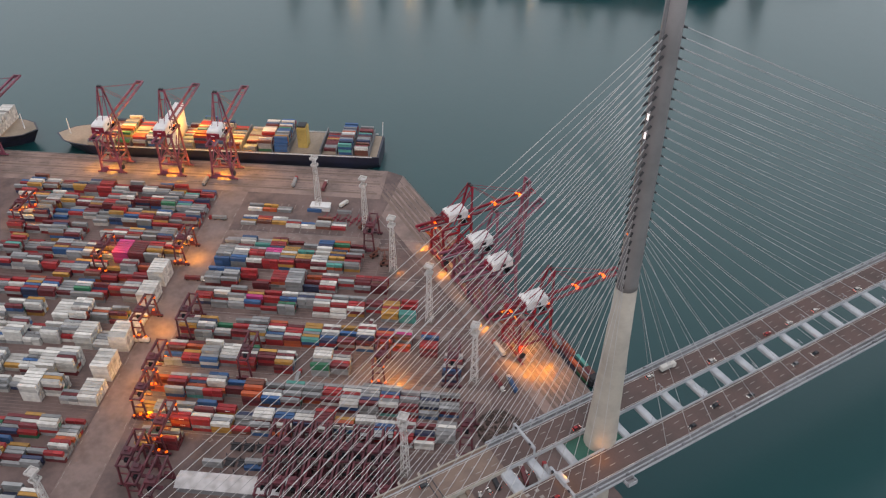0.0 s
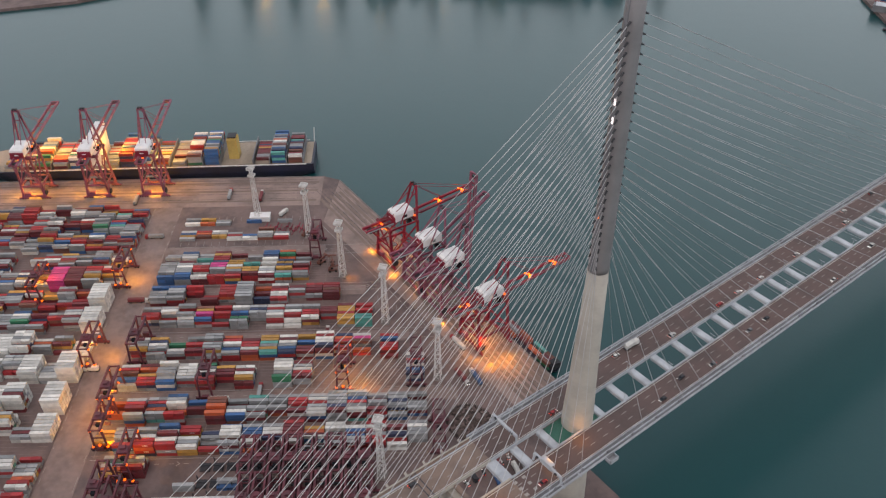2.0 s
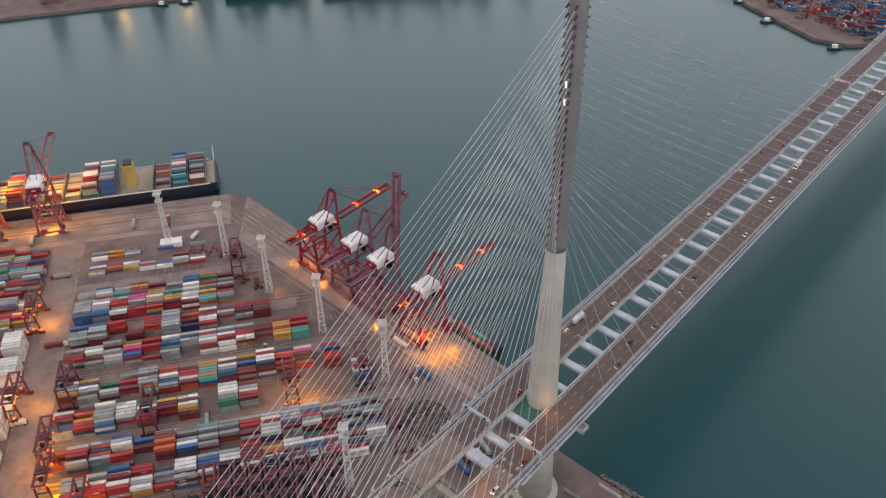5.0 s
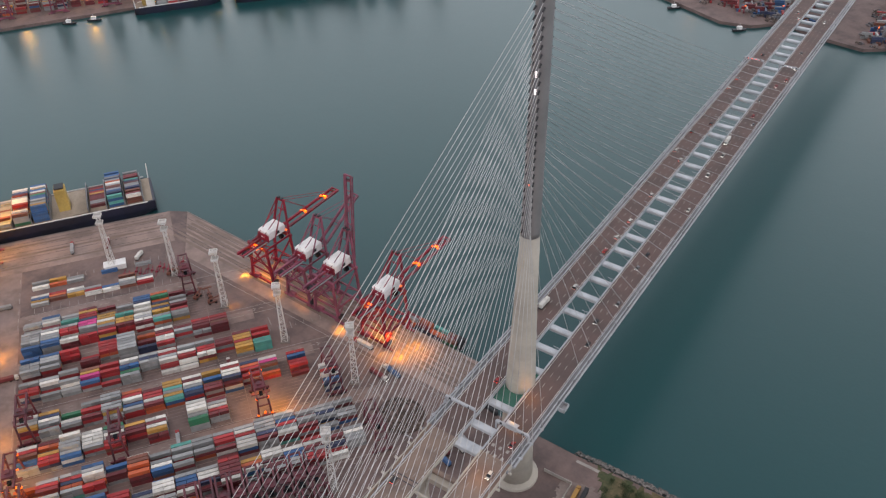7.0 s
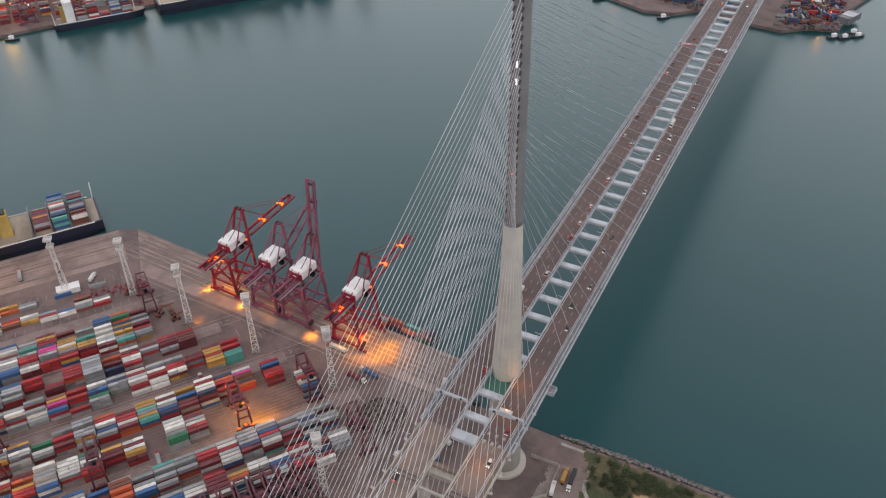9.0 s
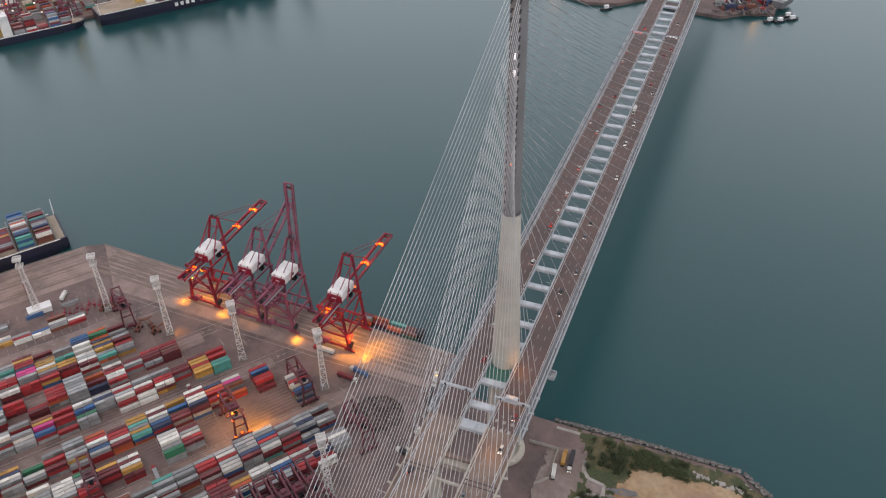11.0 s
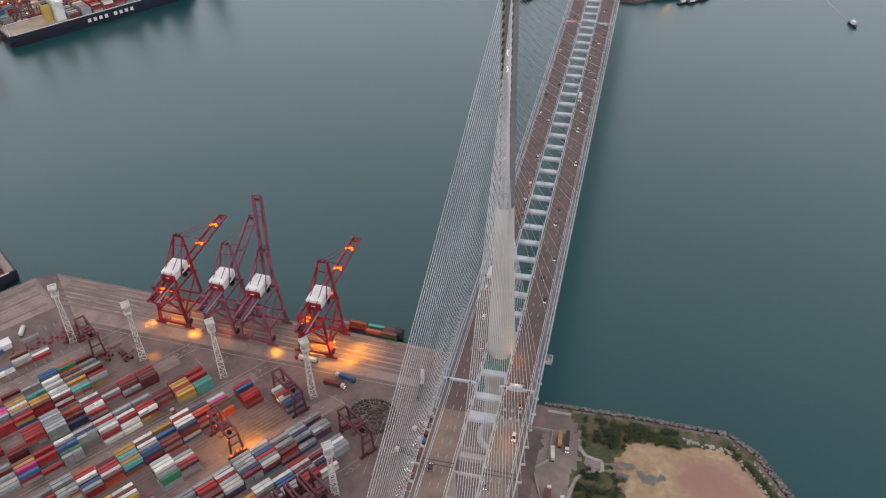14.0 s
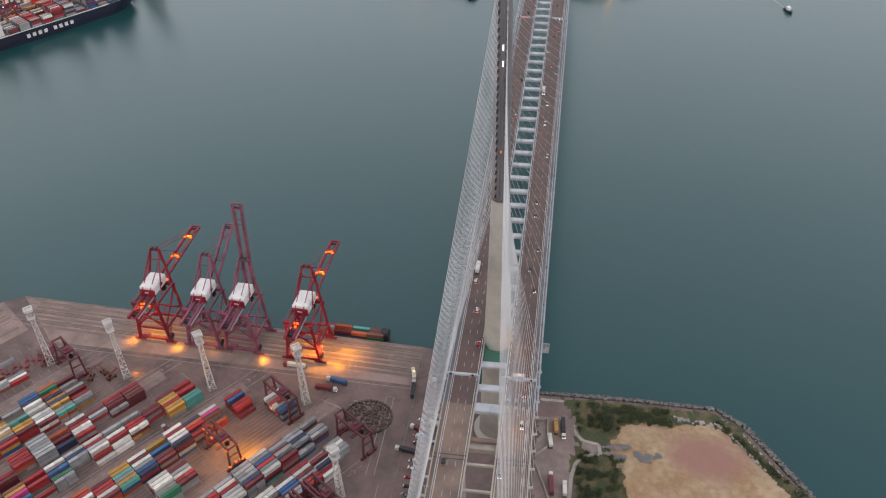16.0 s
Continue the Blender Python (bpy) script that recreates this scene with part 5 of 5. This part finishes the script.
# ---- the shores across the water ----
FARW = [(-1000, -60), (-962, 40), (-950, 130), (-745, 470), (-500, 800), (-330, 1120), (-900, 1700), (-1900, 1000), (-1700, -200)]
solid("ground_farwest", Shape().prism(FARW, -6, 4), "asphalt", "terminal ground across the harbour", "ground")
FARN = [(-330, 870), (-240, 795), (-130, 745), (-92, 752), (-60, 785), (-24, 762), (40, 752), (70, 775), (104, 783), (98, 830), (140, 960), (420, 1250), (300, 1900), (-700, 1900), (-600, 1300)]
solid("ground_farnorth", Shape().prism(FARN, -6, 4), "asphalt", "industrial shore beyond the bridge", "ground")
far = Bulk()
fr_ = random.Random(11)
for k in range(46):
    for j in range(9):
        s0 = -330 + 17 * k
        bx, by = -745 + s0 * 0.59 - (30 + j * 17) * 0.807, 470 + s0 * 0.807 + (30 + j * 17) * 0.59
        if j % 4 == 3:
            continue
        for r in range(4):
            p = fr_.choice(MIX)
            for z in range(fr_.choice((1, 2, 3, 4))):
                far.put(bx + r * 2.3, by - r * 1.7, 4 + 2.8 * z, 54, 40, p if fr_.random() < 0.6 else fr_.choice(MIX))
for k in range(900):
    x, y = fr_.uniform(-300, 96), fr_.uniform(770, 960)
    if abs(x) < 34 or y < (785 + abs(x + 100) * 0.25 if x < 0 else 775 + max(0, x - 60) * 0.5):
        continue
    p = fr_.choice(["navy", "blue", "maroon", "brown", "grey", "red"])
    for z in range(fr_.choice((1, 1, 2, 3))):
        far.put(x, y, 4 + 2.8 * z + 0.0003 * k, fr_.choice((20, 110)), 40, p)
far.done("far_containers", "distant container stacks across the harbour")
# heaps of scrap and dark plant on the shore beside the bridge
heaps = Shape()
for k in range(150):
    hx, hy, hr = fr_.uniform(30, 98) if k < 90 else fr_.uniform(-270, -34), fr_.uniform(758, 880), fr_.uniform(3, 9)
    if hy < 754 + hr + (max(0, hx - 45) * 0.5 if hx > 0 else max(0, -100 - hx) * 0.3 + max(0, hx + 100) * 0.45):
        continue
    for j in range(46):
        a, f = fr_.uniform(0, 6.28), fr_.random() ** 0.7
        w = fr_.uniform(0.8, 2.6)
        heaps.box((hx + hr * f * math.cos(a), hy + hr * f * math.sin(a), 4 + (1 - f) * hr * 0.55), (w, w * fr_.uniform(0.5, 1.6), fr_.uniform(0.8, 2.2)), fr_.uniform(0, 180))
solid("scrap_heaps", heaps, "farscrap", "brown and grey scrap heaps on the far shore", "scrap", "stuff")
def material_crane(m):
    c = thing("material_crane", "dark material handling crane on the far shore", "crane", m, "far shore cranes")
    part("tower", Shape().beam((0, 0, 0), (0, 0, 14), 2.2).box((0, 0, 15), (4, 5, 3)), "grey", c)
    part("jib", Shape().beam((0, 0, 16), (14, 0, 28), 0.9, 1.2).beam((14, 0, 28), (19, 0, 20), 0.6), "dark", c)
for x, y, turn in ((52, 790, 30), (78, 812, 140), (60, 850, 250), (-120, 790, 60), (-180, 812, 10), (-230, 840, 100)):
    material_crane(pose(x, y, 4, 0, 0, turn))
# lamps on poles over the far terminal
def yard_lamp(x, y, h, glass):
    l = thing("lamp_pole", "slim pole with a lit lamp in the far terminal", "lamp", pose(x, y, 4), "far terminal lamps")
    part("pole", Shape().tube((0, 0, 0), (0, 0, h), 0.3, 0.2, 5), "grey", l)
    part("lamp_head", Shape().box((0, 0, h), (1.5, 1.5, 1.0)), glass, l)
for k in range(170):
    s0, back = fr_.uniform(-420, 400), fr_.uniform(6, 170)
    yard_lamp(-745 + s0 * 0.575 - back * 0.82, 470 + s0 * 0.82 + back * 0.575, fr_.uniform(9, 26), fr_.choice(("lamp", "lamp", "worklamp")))
for x, y in ((45, 790), (88, 800), (-110, 775), (-150, 800), (-70, 800), (62, 830)):
    yard_lamp(x, y, 14, "lamp")
for k in range(11):
    s0 = -330 + 66 * k
    x, y = -745 + s0 * 0.575 - 18 * 0.82, 470 + s0 * 0.82 + 18 * 0.575
    quay_crane(pose(x, y, 4, 0, 0, 55 - 180), 55, "faded", True, 42.0, 31.0, 19.0, 9.0, label="distant red quay crane across the harbour", group="far quay cranes")
container_ship(pose(-640, 585, 0, 0, 0, 55), 260, 42, 15, -60, -72, "dark navy container ship moored across the harbour", 15, range(-45, 115, 15), False, False)
bars = thing("ship_name_bars", "row of plain white bars on the far ship's hull", "mark", pose(-640, 585, 0, 0, 0, 55))
for k in range(8):
    part("bar", Shape().box((-30 + 7.5 * k + (5 if k > 3 else 0), -21.3, 8.5), (4.2, 0.3, 4.6)), "white", bars)
container_ship(pose(-757, 420, 0, 0, 0, 55), 116, 22, 9, -36, -42, "small navy feeder ship moored along the far quay", 16, range(-22, 45, 14), False, False)
sheds = random.Random(5)
for k in range(16):
    x, y = sheds.uniform(-290, 120), sheds.uniform(815, 960)
    if abs(x) < 40:
        continue
    b = thing("warehouse", "distant grey industrial shed on the far shore", "building", pose(x, y, 4, 0, 0, sheds.uniform(0, 90)), "far sheds")
    part("wall", Shape().box((0, 0, 4), (sheds.uniform(14, 34), 14, 8)), "grey", b)
    part("roof", Shape().box((0, 0, 8.3), (sheds.uniform(16, 30), 14.6, 0.6)), "steel", b)
def small_boat(m, label, wake=0):
    b = thing("boat", label, "boat", m)
    part("hull", hull_shape(18, 5.4, 2.2, 0.3), "dark", b)
    part("wheelhouse", Shape().box((-1, 0, 4), (6, 3.6, 3.6)), "white", b)
    part("mast", Shape().tube((-1, 0, 5.6), (-1, 0, 9), 0.15), "white", b)
    return b
small_boat(pose(303, 727, 0, 0, 0, -70), "small dark workboat under way with a pale wake")
wk = Shape()
for i in range(40):
    f = i / 40
    x, y = 303 - 0.30 * 11 - 50 * f * 0.62, 727 + 10 + 120 * f
    wk.box((x + rr.uniform(-1, 1) * (0.5 + f), y, 0.03), (1.2 + 2.5 * f, 3.2, 0.06), 12)
solid("wake", wk, "path", "pale foam wake behind the workboat", "wake", "stuff")
for x, y in ((112, 792), (118, 784), (104, 772), (-205, 768), (-260, 808), (92, 768), (-110, 742), (-822, 331), (-840, 306)):
    small_boat(pose(x + 8, y - 4, 0, 0, 0, 40), "dark moored workboat at the far shore")

# ---- sodium lamps of the terminal ----
def sodium(x, y, z, watts, size=1.5, tone=(1.0, 0.36, 0.004)):
    l = new("sodium_light", bpy.data.lights.new("sodium_light", "POINT"))
    l.data.energy, l.data.color, l.data.shadow_soft_size = watts, tone, size
    l.location = (x, y, z)
def pool(x, y, watts, z=5.0, cone=150):
    l = new("sodium_spot", bpy.data.lights.new("sodium_spot", "SPOT"))
    l.data.energy, l.data.color, l.data.shadow_soft_size = watts, (1.0, 0.36, 0.006), 0.8
    l.data.spot_size, l.data.spot_blend = radians(cone), 1.0
    l.location = (x, y, GROUND + z)
for x, y, w in ((-270, 48, 9000), (-234, 45, 10000), (-168, 40, 9000), (-112, 56, 7000), (-114, 42, 9000), (-252, 17, 2600), (-60, 40, 1500)):
    pool(x, y, w, 4.0)
for x, y, w in ((-140, 52, 40000), (-255, 58, 26000), (-126, 44, 38000), (-108, 52, 26000), (-205, 50, 14000)):
    pool(x, y, w, 15, 140)
for y in (-32, -66):
    pool(14.5, y, 2600, dz(y) - GROUND + 9, 130)
for x in (-251.5, -138.5):
    q = 66.8 + (-57 - x) * 0.0567
    sodium(x, q - 10, 22, 3500)
    sodium(x, q - 32.0, 37, 6000, 0.8)
    for f in (21, 43):
        sodium(x + 0.8 + 0.06 * f, q + f + 2, 46, 2200, 0.5)
GOLD = (1.0, 0.43, 0.012)
for u in (-250, -194, -146):
    sodium(*yard(u, 25), 12, 20000, 2.0, GOLD)
    for d in (-10, 12):
        sodium(*yard(u + d, -18), 34, 50000, 1.5, GOLD)
    sodium(*yard(u - 18, 24), 12, 7000, 2.0, GOLD)
for u, v, lit in RTG:
    if lit:
        sodium(*yard(u, v), GROUND + 17.5, 13000, 1.0, (1.0, 0.42, 0.012))
for u, v, w in ((-131, 145, 9000), (-126, 228, 7000), (-120, 282, 10000), (-104, 308, 12000), (46, 262, 16000)):
    sodium(*yard(u, v), GROUND + 7, w, 2.0)
sodium(11.5, -9, 88.5, 1200, 0.5)
for k in range(7):
    s0 = -240 + 85 * k
    sodium(-745 + s0 * 0.575 - 40, 470 + s0 * 0.82 + 20, 34, 24000, 1.5, GOLD)
sodium(-200, 850, 25, 9000), sodium(80, 820, 25, 7000)
